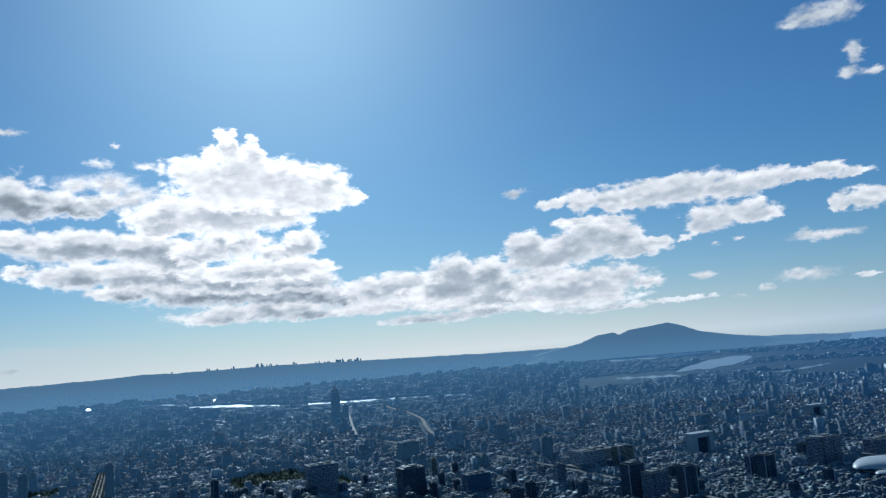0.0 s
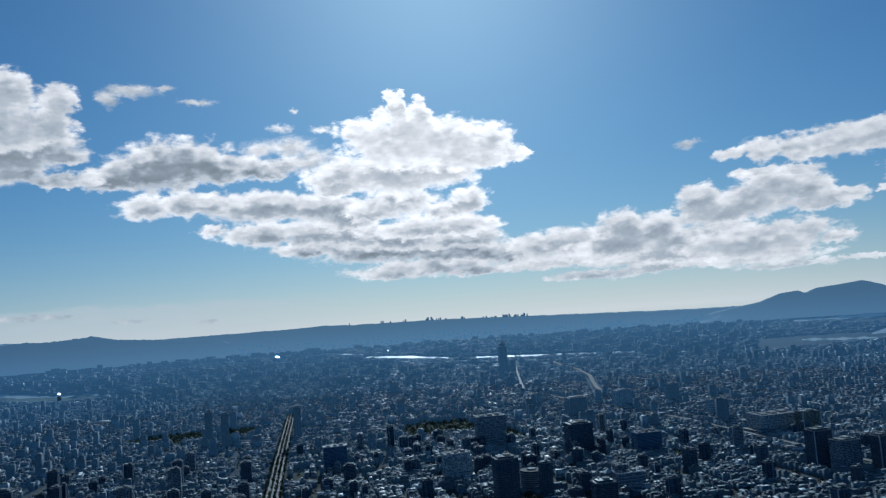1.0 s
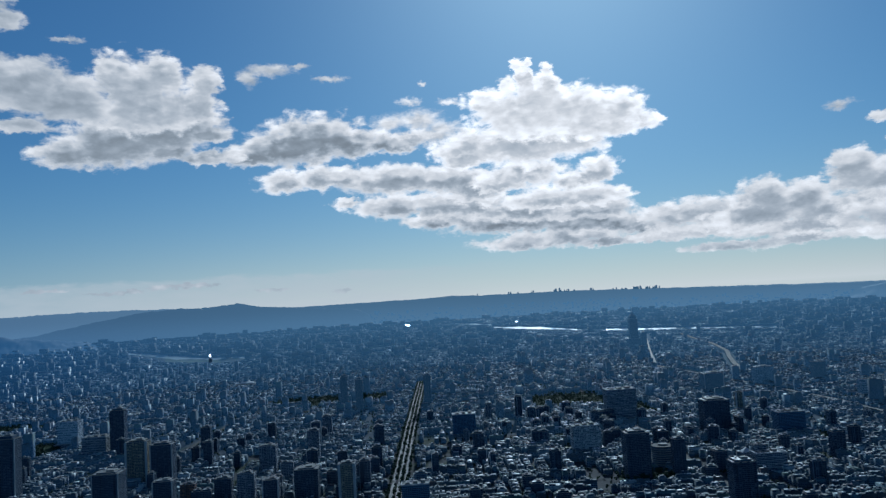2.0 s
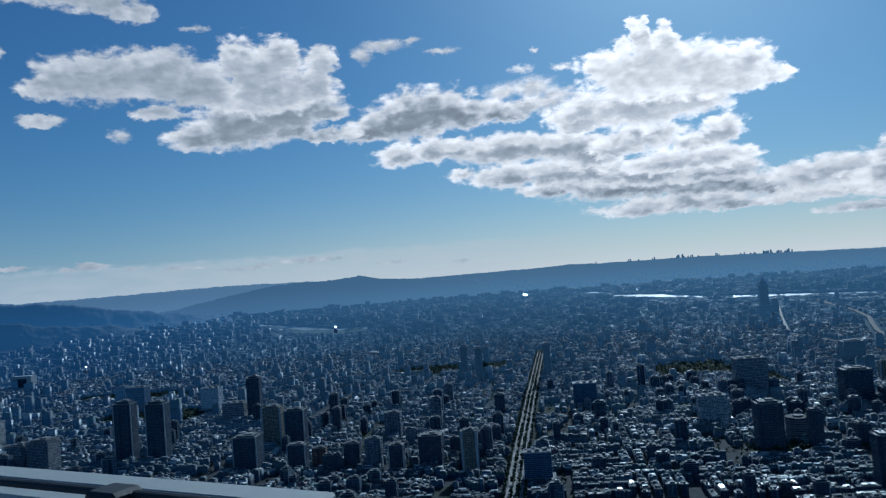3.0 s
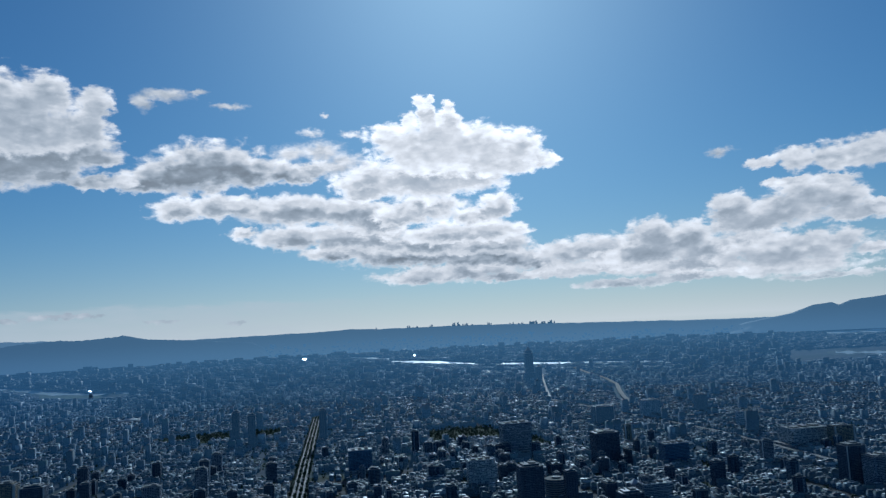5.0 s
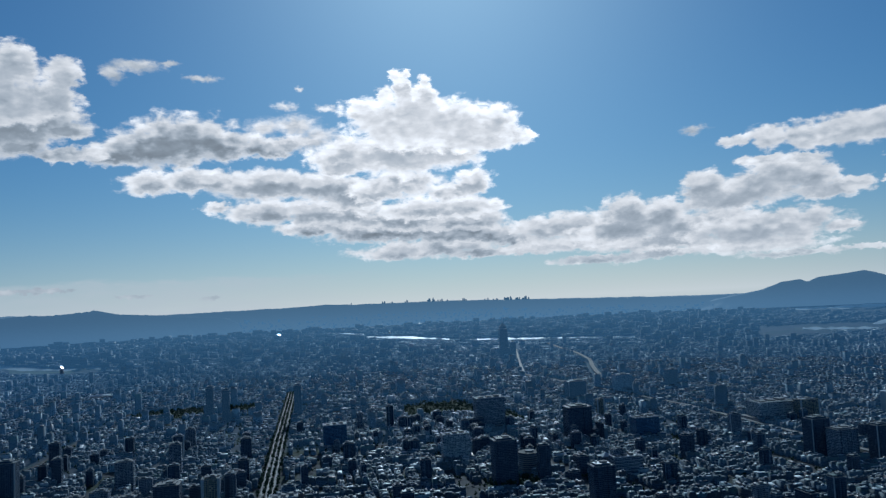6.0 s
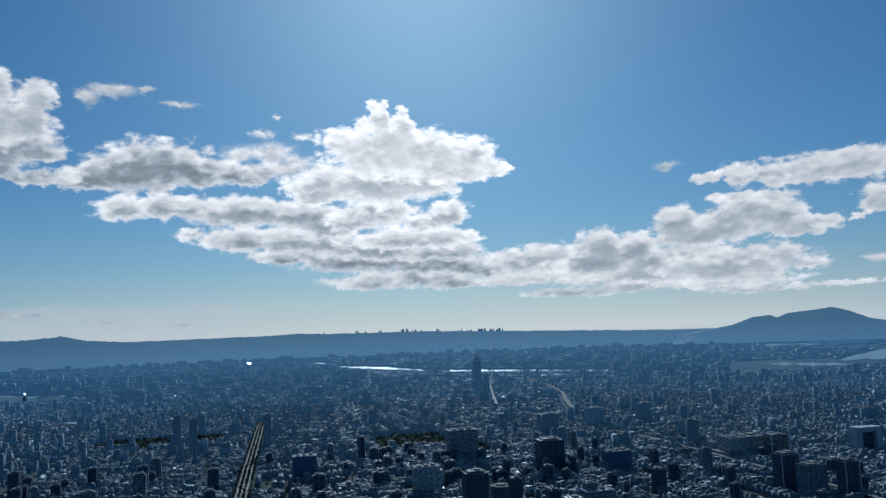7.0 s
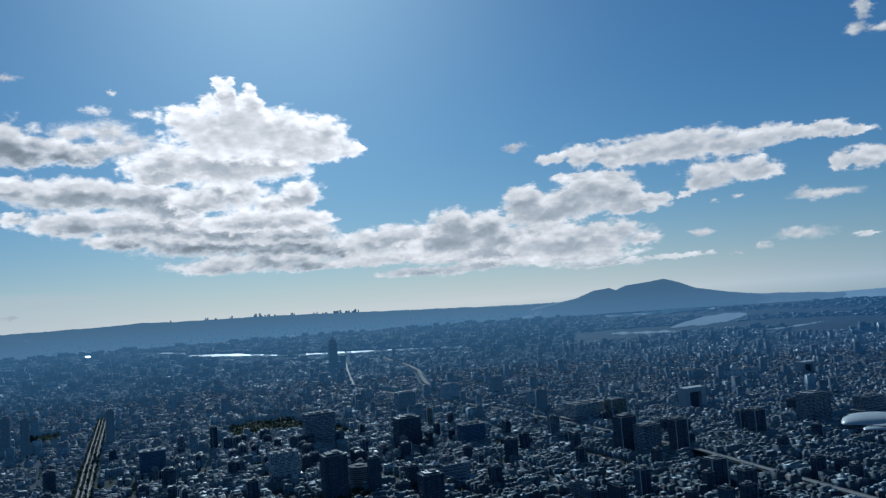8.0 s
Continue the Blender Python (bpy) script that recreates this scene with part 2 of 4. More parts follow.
    bg = k.add("ShaderNodeBackground")
    bg.inputs["Strength"].default_value = SKY_STRENGTH
    k.put(bg.inputs["Color"], out)
    k.put(k.add("ShaderNodeOutputWorld").inputs[0], bg.outputs[0])


SKY_STRENGTH, SKY_DUST, SKY_SOFT = 0.05, 0.7, 0.020
SKY_TINT = (0.44, 0.88, 1.22)
# unseen low sky behind the camera, set bright blue to fill shaded facades
BACK_SKY_FILL = (2.4, 7.0, 14.5, 1)
MIST = (12.4, 12.9, 12.3, 1)
MIST_SIDE = (7.4, 9.4, 10.7, 1)
LOW_BANK = (9.8, 10.7, 11.0, 1)
CLOUD_GAIN = 20.6
make_world()
sun = new("sun", bpy.data.lights.new("sun", "SUN"))
sun.data.energy, sun.data.angle, sun.data.color = 2.8, radians(0.6), (0.80, 0.96, 1.0)
sun.matrix_world = look((0, 0, 0), (-math.sin(radians(SUN_AZ)), -math.cos(radians(SUN_AZ)), -math.tan(radians(SUN_EL))))


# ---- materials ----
HAZE_GLOW = (0.053, 0.125, 0.205)  # haze glow painted into the farthest land's emission, towards the sun
HAZE_GLOW_SIDE = (0.022, 0.077, 0.165)  # and to both sides
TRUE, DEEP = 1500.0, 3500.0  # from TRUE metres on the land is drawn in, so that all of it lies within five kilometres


def material(name):
    m = bpy.data.materials.new(name)
    m.use_nodes = True
    k = Nodes(m.node_tree)
    return m, k, m.node_tree.nodes["Principled BSDF"]


def painted_haze(k, bsdf, base, share=1.0, pale=0.0, foot=0.0):
    """Haze painted in: with distance the emission grows and the own colour dims."""
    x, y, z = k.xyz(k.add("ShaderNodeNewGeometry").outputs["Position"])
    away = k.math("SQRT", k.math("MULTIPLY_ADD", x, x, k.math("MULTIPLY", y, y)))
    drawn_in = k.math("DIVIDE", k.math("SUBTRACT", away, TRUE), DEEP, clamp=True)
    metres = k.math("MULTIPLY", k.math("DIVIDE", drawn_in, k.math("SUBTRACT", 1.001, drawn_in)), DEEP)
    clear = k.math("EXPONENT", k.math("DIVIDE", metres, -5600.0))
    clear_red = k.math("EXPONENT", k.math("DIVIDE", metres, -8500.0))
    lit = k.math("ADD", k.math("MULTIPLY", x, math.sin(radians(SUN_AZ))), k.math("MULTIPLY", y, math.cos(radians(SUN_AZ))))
    tone = k.mix(k.step(k.math("DIVIDE", lit, away), 0.66, 1.0), (*HAZE_GLOW_SIDE, 1), (*HAZE_GLOW, 1))
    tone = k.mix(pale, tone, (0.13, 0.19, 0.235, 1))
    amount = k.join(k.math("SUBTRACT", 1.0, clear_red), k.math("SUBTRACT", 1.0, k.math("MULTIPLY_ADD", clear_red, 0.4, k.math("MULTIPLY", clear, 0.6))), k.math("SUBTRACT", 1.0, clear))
    if foot:  # painted haze glows more towards the foot of the hills
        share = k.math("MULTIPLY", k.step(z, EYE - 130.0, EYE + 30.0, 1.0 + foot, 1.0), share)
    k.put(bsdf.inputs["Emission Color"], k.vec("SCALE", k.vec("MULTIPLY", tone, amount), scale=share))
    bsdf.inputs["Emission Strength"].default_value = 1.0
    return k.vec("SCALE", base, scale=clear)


def facade_material(name, island, stops, glass=0.5, floor=3.3, bay=3.6, roofs=None, air=None, bare=0.72):
    """Walls with rows of windows, and a flat roof of patched concrete and sheet metal."""
    m, k, b = material(name)
    geo = k.add("ShaderNodeNewGeometry")
    chance = geo.outputs["Random Per Island"] if island else k.add("ShaderNodeObjectInfo").outputs["Random"]
    x, y, z = k.xyz(geo.outputs["Position"])
    nx, ny, nz = k.xyz(geo.outputs["Normal"])
    up = k.step(nz, 0.4, 0.6)
    row = k.math("FRACT", k.math("DIVIDE", z, floor))
    col = k.math("FRACT", k.math("DIVIDE", k.math("ADD", x, y), bay))
    bay_chance = k.add("ShaderNodeTexWhiteNoise", noise_dimensions="3D")
    k.put(bay_chance.inputs[0], k.join(k.math("FLOOR", k.math("DIVIDE", k.math("ADD", x, y), bay)), k.math("FLOOR", k.math("DIVIDE", z, floor)), chance))
    pane = k.math("MULTIPLY", k.math("GREATER_THAN", row, 0.38), k.math("GREATER_THAN", col, 0.22))
    pane = k.math("MULTIPLY", pane, k.math("LESS_THAN", bay_chance.outputs[0], 0.4 + glass))
    pane = k.math("MULTIPLY", pane, k.math("SUBTRACT", 1.0, up))
    paint = k.ramp(chance, stops, hard=True)
    dirt = k.noise(geo.outputs["Position"], 0.05, 5, 0.65)
    fine = k.noise(geo.outputs["Position"], 0.6, 3, 0.6)
    paint = k.mix(k.math("MULTIPLY", dirt, 0.7), paint, k.vec("MULTIPLY", paint, (0.55, 0.56, 0.58)))
    chance2 = k.math("FRACT", k.math("MULTIPLY", chance, 17.31))
    roof = k.ramp(chance2, roofs or ROOFS, hard=True)
    roof = k.mix(k.step(fine, 0.35, 0.7), roof, k.vec("MULTIPLY", roof, (0.5, 0.5, 0.52)))
    base = k.mix(up, paint, roof)
    base = k.mix(pane, base, (0.035, 0.06, 0.10, 1))
    # air dims the base and adds a painted haze glow
    k.put(b.inputs["Base Color"], painted_haze(k, b, base, air) if air else base)
    k.put(b.inputs["Metallic"], k.math("MULTIPLY", pane, 0.3))
    b.inputs["Specular IOR Level"].default_value = 0.3
    metal = k.math("MULTIPLY", k.math("GREATER_THAN", chance2, bare), up)
    rough = k.math("MULTIPLY_ADD", pane, -0.55, 0.75)
    k.put(b.inputs["Roughness"], k.math("MULTIPLY_ADD", metal, -0.33, rough))
    bump = k.add("ShaderNodeBump")
    bump.inputs["Distance"].default_value = 0.3
    k.put(bump.inputs["Height"], k.math("ADD", fine, k.math("MULTIPLY", pane, -0.8)))
    k.put(b.inputs["Normal"], bump.outputs[0])
    return m


# roof and tile colours pushed towards blue, in place of haze over the city
ROOFS = [(0.0, (0.072, 0.092, 0.104)), (0.24, (0.115, 0.144, 0.152)), (0.42, (0.047, 0.064, 0.076)), (0.52, (0.086, 0.144, 0.136)),
         (0.62, (0.180, 0.224, 0.232)), (0.78, (0.389, 0.456, 0.448)), (0.87, (0.101, 0.184, 0.208)), (0.96, (0.130, 0.096, 0.088))]
TILES = [(0.0, (0.085, 0.135, 0.196)), (0.16, (0.055, 0.090, 0.139)), (0.34, (0.128, 0.195, 0.268)), (0.46, (0.068, 0.090, 0.113)),
         (0.58, (0.212, 0.300, 0.371)), (0.66, (0.076, 0.120, 0.175)), (0.82, (0.038, 0.065, 0.103)), (0.94, (0.136, 0.160, 0.175))]
TALL = [(0.0, (0.111, 0.165, 0.227)), (0.2, (0.051, 0.085, 0.129)), (0.4, (0.187, 0.260, 0.319)), (0.6, (0.093, 0.120, 0.144)), (0.8, (0.043, 0.075, 0.113))]
# air=1.0: these walls and roofs emit painted haze, though none is a lamp
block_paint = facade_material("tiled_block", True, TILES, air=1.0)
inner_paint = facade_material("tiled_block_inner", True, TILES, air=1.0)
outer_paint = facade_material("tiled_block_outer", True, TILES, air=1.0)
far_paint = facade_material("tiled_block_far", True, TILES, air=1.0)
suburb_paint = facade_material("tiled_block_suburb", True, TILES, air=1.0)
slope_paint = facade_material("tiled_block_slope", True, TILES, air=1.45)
SHEETS = [(0.0, (0.13, 0.16, 0.17)), (0.28, (0.22, 0.26, 0.27)), (0.5, (0.62, 0.65, 0.63)), (0.64, (0.15, 0.20, 0.19)), (0.80, (0.46, 0.50, 0.50)), (0.90, (0.20, 0.15, 0.13))]
shed_paint = facade_material("tin_roofed_shed", True, TILES, glass=0.1, roofs=SHEETS, bare=0.45)
house_paint = facade_material("tiled_house", False, TILES)
tower_paint = facade_material("tower_cladding", False, TALL, glass=0.55, bay=4.2)


def plain(name, colour, rough=0.7, metal=0.0, scale=0.4, wear=0.5, air=None):
    """Painted or bare surface with stains at two scales; air is the share of haze painted into far land."""
    m, k, b = material(name)
    at = k.add("ShaderNodeNewGeometry").outputs["Position"]
    big, small = k.noise(at, scale * 0.12, 5, 0.6), k.noise(at, scale, 4, 0.6)
    f = k.math("MULTIPLY", k.math("ADD", big, small), wear)
    c = (*colour, 1)
    c = k.mix(f, c, tuple(v * 0.55 for v in colour) + (1,))
    k.put(b.inputs["Base Color"], painted_haze(k, b, c, air) if air else c)
    b.inputs["Roughness"].default_value, b.inputs["Metallic"].default_value = rough, metal
    b.inputs["Specular IOR Level"].default_value = 0.15 if rough > 0.69 else 0.5
    bump = k.add("ShaderNodeBump")
    bump.inputs["Distance"].default_value, bump.inputs["Strength"].default_value = 0.1 / scale, 0.4
    k.put(bump.inputs["Height"], small)
    k.put(b.inputs["Normal"], bump.outputs[0])
    return m


white_metal = plain("grey_white_coated_metal", (0.46, 0.46, 0.42), 0.5, 0.0, 6.0, 0.25)
black_rubber = plain("black_rubber", (0.02, 0.02, 0.022), 0.6, 0.0, 9.0)
concrete = plain("roof_concrete", (0.33, 0.32, 0.30), 0.85)
pale_rib = plain("pale_stone_rib", (0.50, 0.53, 0.54), 0.6)
steel = plain("stainless_tank", (0.60, 0.61, 0.62), 0.3, 0.9)
# bright base stands in for sun glare on the avenue's asphalt
lane_glare = plain("glare_bright_deck", (0.32, 0.31, 0.29), 0.7, 0.0, 0.06, 1.0)
lane = plain("asphalt", (0.07, 0.07, 0.07), 0.8, 0.0, 0.2)
lane_pale = plain("pale_concrete_deck", (0.30, 0.29, 0.27), 0.85, 0.0, 0.2)


def patchy_lane():
    """Pale concrete lanes broken by dark patches drawn out along the road."""
    m, k, b = material("patchy_pale_deck")
    at = k.add("ShaderNodeNewGeometry").outputs["Position"]
    patch = k.step(k.noise(k.vec("MULTIPLY", at, (0.16, 0.02, 0.0)), 1.0, 4, 0.65), 0.38, 0.52)
    k.put(b.inputs["Base Color"], k.mix(patch, (0.07, 0.07, 0.07, 1), k.mix(k.noise(at, 0.3, 3), (0.22, 0.215, 0.20, 1), (0.34, 0.33, 0.31, 1))))
    b.inputs["Roughness"].default_value, b.inputs["Specular IOR Level"].default_value = 0.8, 0.2
    return m


lane_patchy = patchy_lane()
leaf = plain("tree_leaves", (0.03, 0.06, 0.033), 0.7, 0.0, 0.3)
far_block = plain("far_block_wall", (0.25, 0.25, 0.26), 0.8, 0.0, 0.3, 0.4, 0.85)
bark = plain("bark", (0.10, 0.08, 0.06), 0.9, 0.0, 1.0)
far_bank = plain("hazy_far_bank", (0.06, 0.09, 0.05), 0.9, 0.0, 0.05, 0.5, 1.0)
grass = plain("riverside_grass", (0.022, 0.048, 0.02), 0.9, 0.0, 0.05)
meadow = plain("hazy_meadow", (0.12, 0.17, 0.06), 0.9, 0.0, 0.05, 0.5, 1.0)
dome_white = plain("white_dome_membrane", (0.58, 0.59, 0.56), 0.4, 0.0, 0.2, 0.2)


def water_material():
    m, k, b = material("river_water")
    at = k.add("ShaderNodeNewGeometry").outputs["Position"]
    deep = k.mix(k.noise(at, 0.01, 4, 0.6), (0.26, 0.29, 0.29, 1), (0.34, 0.36, 0.35, 1))  # silty tone made paler, in place of the sky's reflection
    # haze painted as a glow on the water; base left undimmed
    painted_haze(k, b, deep, 0.7)
    k.put(b.inputs["Base Color"], deep)
    b.inputs["Roughness"].default_value = 0.3
    ripple = k.vec("SUBTRACT", k.noise(at, 0.15, 4, 0.7, colour=True), (0.5, 0.5, 0.5))
    k.put(b.inputs["Normal"], k.vec("NORMALIZE", k.vec("MULTIPLY_ADD", ripple, (0.06, 0.06, 0.0), (0, 0, 1))))  # normal held level; the drawn-in sheet itself slopes
    return m


water = water_material()


def ground_material(name, air=None):
    m, k, b = material(name)
    at = k.add("ShaderNodeNewGeometry").outputs["Position"]
    patch, grain = k.noise(at, 0.006, 6, 0.65), k.noise(at, 0.08, 4, 0.6)
    c = k.ramp(patch, [(0.38, (0.055, 0.060, 0.068)), (0.5, (0.075, 0.08, 0.086)), (0.56, (0.035, 0.055, 0.034)), (0.7, (0.08, 0.084, 0.09))])
    c = k.mix(grain, c, k.vec("MULTIPLY", c, (0.5, 0.5, 0.5)))
    k.put(b.inputs["Base Color"], painted_haze(k, b, c, air) if air else c)
    b.inputs["Roughness"].default_value, b.inputs["Specular IOR Level"].default_value = 0.9, 0.1
    return m


# the far ring of ground has haze painted into colour and emission
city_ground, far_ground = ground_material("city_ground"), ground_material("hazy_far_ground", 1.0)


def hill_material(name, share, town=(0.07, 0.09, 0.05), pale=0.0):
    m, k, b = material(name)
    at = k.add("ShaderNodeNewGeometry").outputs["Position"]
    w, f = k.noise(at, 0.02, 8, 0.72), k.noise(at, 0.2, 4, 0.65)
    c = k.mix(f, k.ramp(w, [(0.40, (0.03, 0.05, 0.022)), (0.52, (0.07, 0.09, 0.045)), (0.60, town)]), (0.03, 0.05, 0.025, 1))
    # haze painted over the slope: dimmed base, glowing emission
    k.put(b.inputs["Base Color"], painted_haze(k, b, c, share, pale, 0.35))
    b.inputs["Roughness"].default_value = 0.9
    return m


# ---- the plan ----

def drawn(r):
    """True distance to distance in the scene: the same up to TRUE, then drawn in more and more."""
    return np.where(r < TRUE, r, TRUE + DEEP * (1 - 1 / (1 + np.maximum(r - TRUE, 0) / DEEP)))


def spot(x, y, h=0.0):
    """A true place over the city's plain to the scene: position and scale."""
    r = math.hypot(x, y) or 1.0
    s = float(drawn(r)) / r
    return Vector((x * s, y * s, EYE + (h - EYE) * s)), s


def polar(az, r):
    return r * math.sin(radians(az)), r * math.cos(radians(az))


# ---- mesh helpers ----
def part(name, bm, mat, parent=None, label=""):
    me = bpy.data.meshes.new(name)
    bm.to_mesh(me)
    bm.free()
    me.materials.append(mat)
    ob = new(name, me)
    ob.parent = parent
    if label:
        ob["label"] = label
    return ob


def box(bm, x, y, z, w, d, h, bevel=0.0, turn=0.0):
    """A box on its base centre."""
    m = Matrix.Translation((x, y, z + h / 2)) @ Matrix.Rotation(turn, 4, "Z") @ Matrix.Diagonal((w, d, h, 1))
    v = bmesh.ops.create_cube(bm, size=1, matrix=m)["verts"]
    if bevel:
        bmesh.ops.bevel(bm, geom=list({e for q in v for e in q.link_edges}), offset=bevel, segments=1, affect="EDGES")
    return bm


def tube(bm, x, y, z, r, h, n=10, r2=None):
    bmesh.ops.create_cone(bm, cap_ends=True, segments=n, radius1=r, radius2=r if r2 is None else r2, depth=h, matrix=Matrix.Translation((x, y, z + h / 2)))
    return bm


def raw(name, verts, faces, mat):
    me = bpy.data.meshes.new(name)
    me.from_pydata(verts, [], faces)
    me.materials.append(mat)
    me.update()
    return new(name, me)


# ---- ground ----
def make_ground():
    az = np.radians(np.arange(0, 360, 1.5))
    rad = np.concatenate([[30], np.linspace(300, 1500, 5), 1500 + 2750 * (np.arange(1, 71) / 70.0)])
    share = np.maximum(rad - TRUE, 0) / DEEP
    true = np.where(rad < TRUE, rad, TRUE + DEEP * share / (1 - share))
    verts = [(math.sin(a) * q, math.cos(a) * q, EYE * (1 - q / t)) for q, t in zip(rad, true) for a in az]
    n = len(az)
    faces = [(i * n + (j + 1) % n, (i + 1) * n + (j + 1) % n, (i + 1) * n + j, i * n + j) for i in range(len(rad) - 1) for j in range(n)]
    faces.append(tuple(range(n))[::-1])
    verts = np.array(verts)
    ob = raw("ground", verts.tolist(), faces, city_ground)
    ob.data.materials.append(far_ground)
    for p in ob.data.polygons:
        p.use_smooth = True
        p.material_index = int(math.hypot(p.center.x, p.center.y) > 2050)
    tagged(ob, "dark city ground of streets, yards and green patches", "ground", kind="structure")


make_ground()


def plain_at(rad):
    """Height of the plain at a distance in the scene."""
    share = max(rad - TRUE, 0.0) / DEEP
    return 0.0 if rad < TRUE else EYE * (1 - rad / (TRUE + DEEP * share / (1 - share)))


# ---- hills round the basin ----
def crest(points):
    a, e = zip(*points)
    return lambda q: np.interp(q, a, e)


def hill_range(name, label, line, a0, a1, near, far, mat, rough=0.05, seed=0.0, foot=-1.9):
    """A wooded ridge between two azimuths: its crest rises along line (elevation over azimuth), its slopes fall to both sides."""
    az = np.arange(a0, a1 + 0.01, 0.12)
    rows = 22
    verts, faces = [], []
    for i in range(rows):
        f = i / (rows - 1)
        rad = near + (far - near) * f
        rise = min(1.0, f / 0.62) ** 1.15 if f < 0.62 else 1.0 - ((f - 0.62) / 0.38) * 0.35
        for a in az:
            side = min(1.0, (a - a0) / 2.5, (a1 - a) / 2.5)
            top = math.tan(radians(float(line(a)))) * (near + (far - near) * 0.62) + EYE
            base = plain_at(rad) if rad < 4245 else EYE + math.tan(radians(foot)) * rad
            n = noise.fractal(Vector((a * 0.9, f * 5.0 + seed, seed)), 0.9, 2.1, 6)
            g = noise.fractal(Vector((a * 6.0, f * 9.0, seed + 4)), 0.8, 2.1, 3)
            z = base + (top - base) * rise * max(side, 0.0) ** 0.6 + (n * 9.0 * (1 - rise) + n * rough * 20 * rise) + g * rough * 12
            verts.append((math.sin(radians(a)) * rad, math.cos(radians(a)) * rad, z))
    n = len(az)
    for i in range(rows - 1):
        for j in range(n - 1):
            faces.append((i * n + j, i * n + j + 1, (i + 1) * n + j + 1, (i + 1) * n + j))
    ob = raw(name, verts, faces, mat)
    for p in ob.data.polygons:
        p.use_smooth = True
    return tagged(ob, label, "hills", kind="structure")


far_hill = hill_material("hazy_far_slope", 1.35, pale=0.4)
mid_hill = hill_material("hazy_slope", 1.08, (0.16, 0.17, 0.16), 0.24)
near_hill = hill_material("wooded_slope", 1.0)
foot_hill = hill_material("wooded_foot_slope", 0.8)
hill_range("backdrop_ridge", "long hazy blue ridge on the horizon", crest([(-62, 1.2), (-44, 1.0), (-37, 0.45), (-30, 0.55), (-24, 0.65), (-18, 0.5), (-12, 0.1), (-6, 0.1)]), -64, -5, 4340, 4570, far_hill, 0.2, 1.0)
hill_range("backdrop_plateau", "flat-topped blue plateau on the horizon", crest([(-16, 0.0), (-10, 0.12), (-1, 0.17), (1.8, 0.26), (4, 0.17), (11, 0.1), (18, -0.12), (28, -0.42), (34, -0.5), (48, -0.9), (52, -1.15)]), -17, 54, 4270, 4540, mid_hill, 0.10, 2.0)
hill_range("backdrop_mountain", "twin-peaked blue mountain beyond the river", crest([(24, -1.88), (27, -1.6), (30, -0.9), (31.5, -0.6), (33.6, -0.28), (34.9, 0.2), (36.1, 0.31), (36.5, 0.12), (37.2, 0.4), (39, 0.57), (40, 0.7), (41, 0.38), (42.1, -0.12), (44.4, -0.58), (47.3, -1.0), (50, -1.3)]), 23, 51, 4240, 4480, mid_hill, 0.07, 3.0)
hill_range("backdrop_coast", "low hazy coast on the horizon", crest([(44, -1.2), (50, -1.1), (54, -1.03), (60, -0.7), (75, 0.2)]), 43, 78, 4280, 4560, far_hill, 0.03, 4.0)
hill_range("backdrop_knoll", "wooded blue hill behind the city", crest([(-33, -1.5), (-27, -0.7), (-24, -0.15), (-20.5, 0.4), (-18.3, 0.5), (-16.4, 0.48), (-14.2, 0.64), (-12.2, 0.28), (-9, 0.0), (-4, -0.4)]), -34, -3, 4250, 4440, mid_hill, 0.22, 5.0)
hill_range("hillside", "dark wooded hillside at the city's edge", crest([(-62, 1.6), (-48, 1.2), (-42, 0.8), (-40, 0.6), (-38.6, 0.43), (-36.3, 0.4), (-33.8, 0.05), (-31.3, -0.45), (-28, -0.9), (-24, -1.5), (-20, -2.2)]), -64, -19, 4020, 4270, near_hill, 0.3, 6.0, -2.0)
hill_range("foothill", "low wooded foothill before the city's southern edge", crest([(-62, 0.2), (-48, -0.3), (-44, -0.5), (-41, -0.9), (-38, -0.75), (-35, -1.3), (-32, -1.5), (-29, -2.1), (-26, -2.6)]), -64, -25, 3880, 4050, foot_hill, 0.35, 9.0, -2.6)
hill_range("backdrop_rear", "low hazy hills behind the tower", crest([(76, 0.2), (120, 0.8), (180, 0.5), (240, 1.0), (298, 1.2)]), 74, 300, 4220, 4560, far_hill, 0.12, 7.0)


# ---- roads and water ----
ROADS = {  # true places (x, y) along the middle, width, height of the deck
    "boulevard": ([(-88, 900), (-87, 1614), (-78, 2400), (-56, 3712)], 40, 0.15),
    "expressway": ([(1150, 800), (1240, 1413), (1246, 2353), (1145, 3232), (1090, 3666)], 17, 9.0),
    "glare_avenue": ([(1087, 3666), (1330, 4600), (1819, 6415)], 15, 3.0),
    "curved_expressway": ([(1320, 3200), (1400, 3500), (1500, 3800), (1640, 4190), (1760, 4700), (1850, 5300), (1960, 5900)], 20, 16.0),
    "avenue": ([(560, 1000), (565, 2300), (590, 3600)], 16, 0.15),
    "south_avenue": ([(-760, 1000), (-740, 2000), (-700, 3300)], 16, 0.15),
    "cross_avenue": ([(-2200, 2050), (0, 2060), (2300, 2040)], 30, 0.15),
    "far_cross_avenue": ([(-2600, 2880), (0, 2900), (3000, 2880)], 32, 0.15),
}


def along(points, step=60.0):
    out = []
    for (x0, y0), (x1, y1) in zip(points, points[1:]):
        n = max(1, int(math.hypot(x1 - x0, y1 - y0) / step))
        out += [(x0 + (x1 - x0) * i / n, y0 + (y1 - y0) * i / n) for i in range(n)]
    return out + [points[-1]]


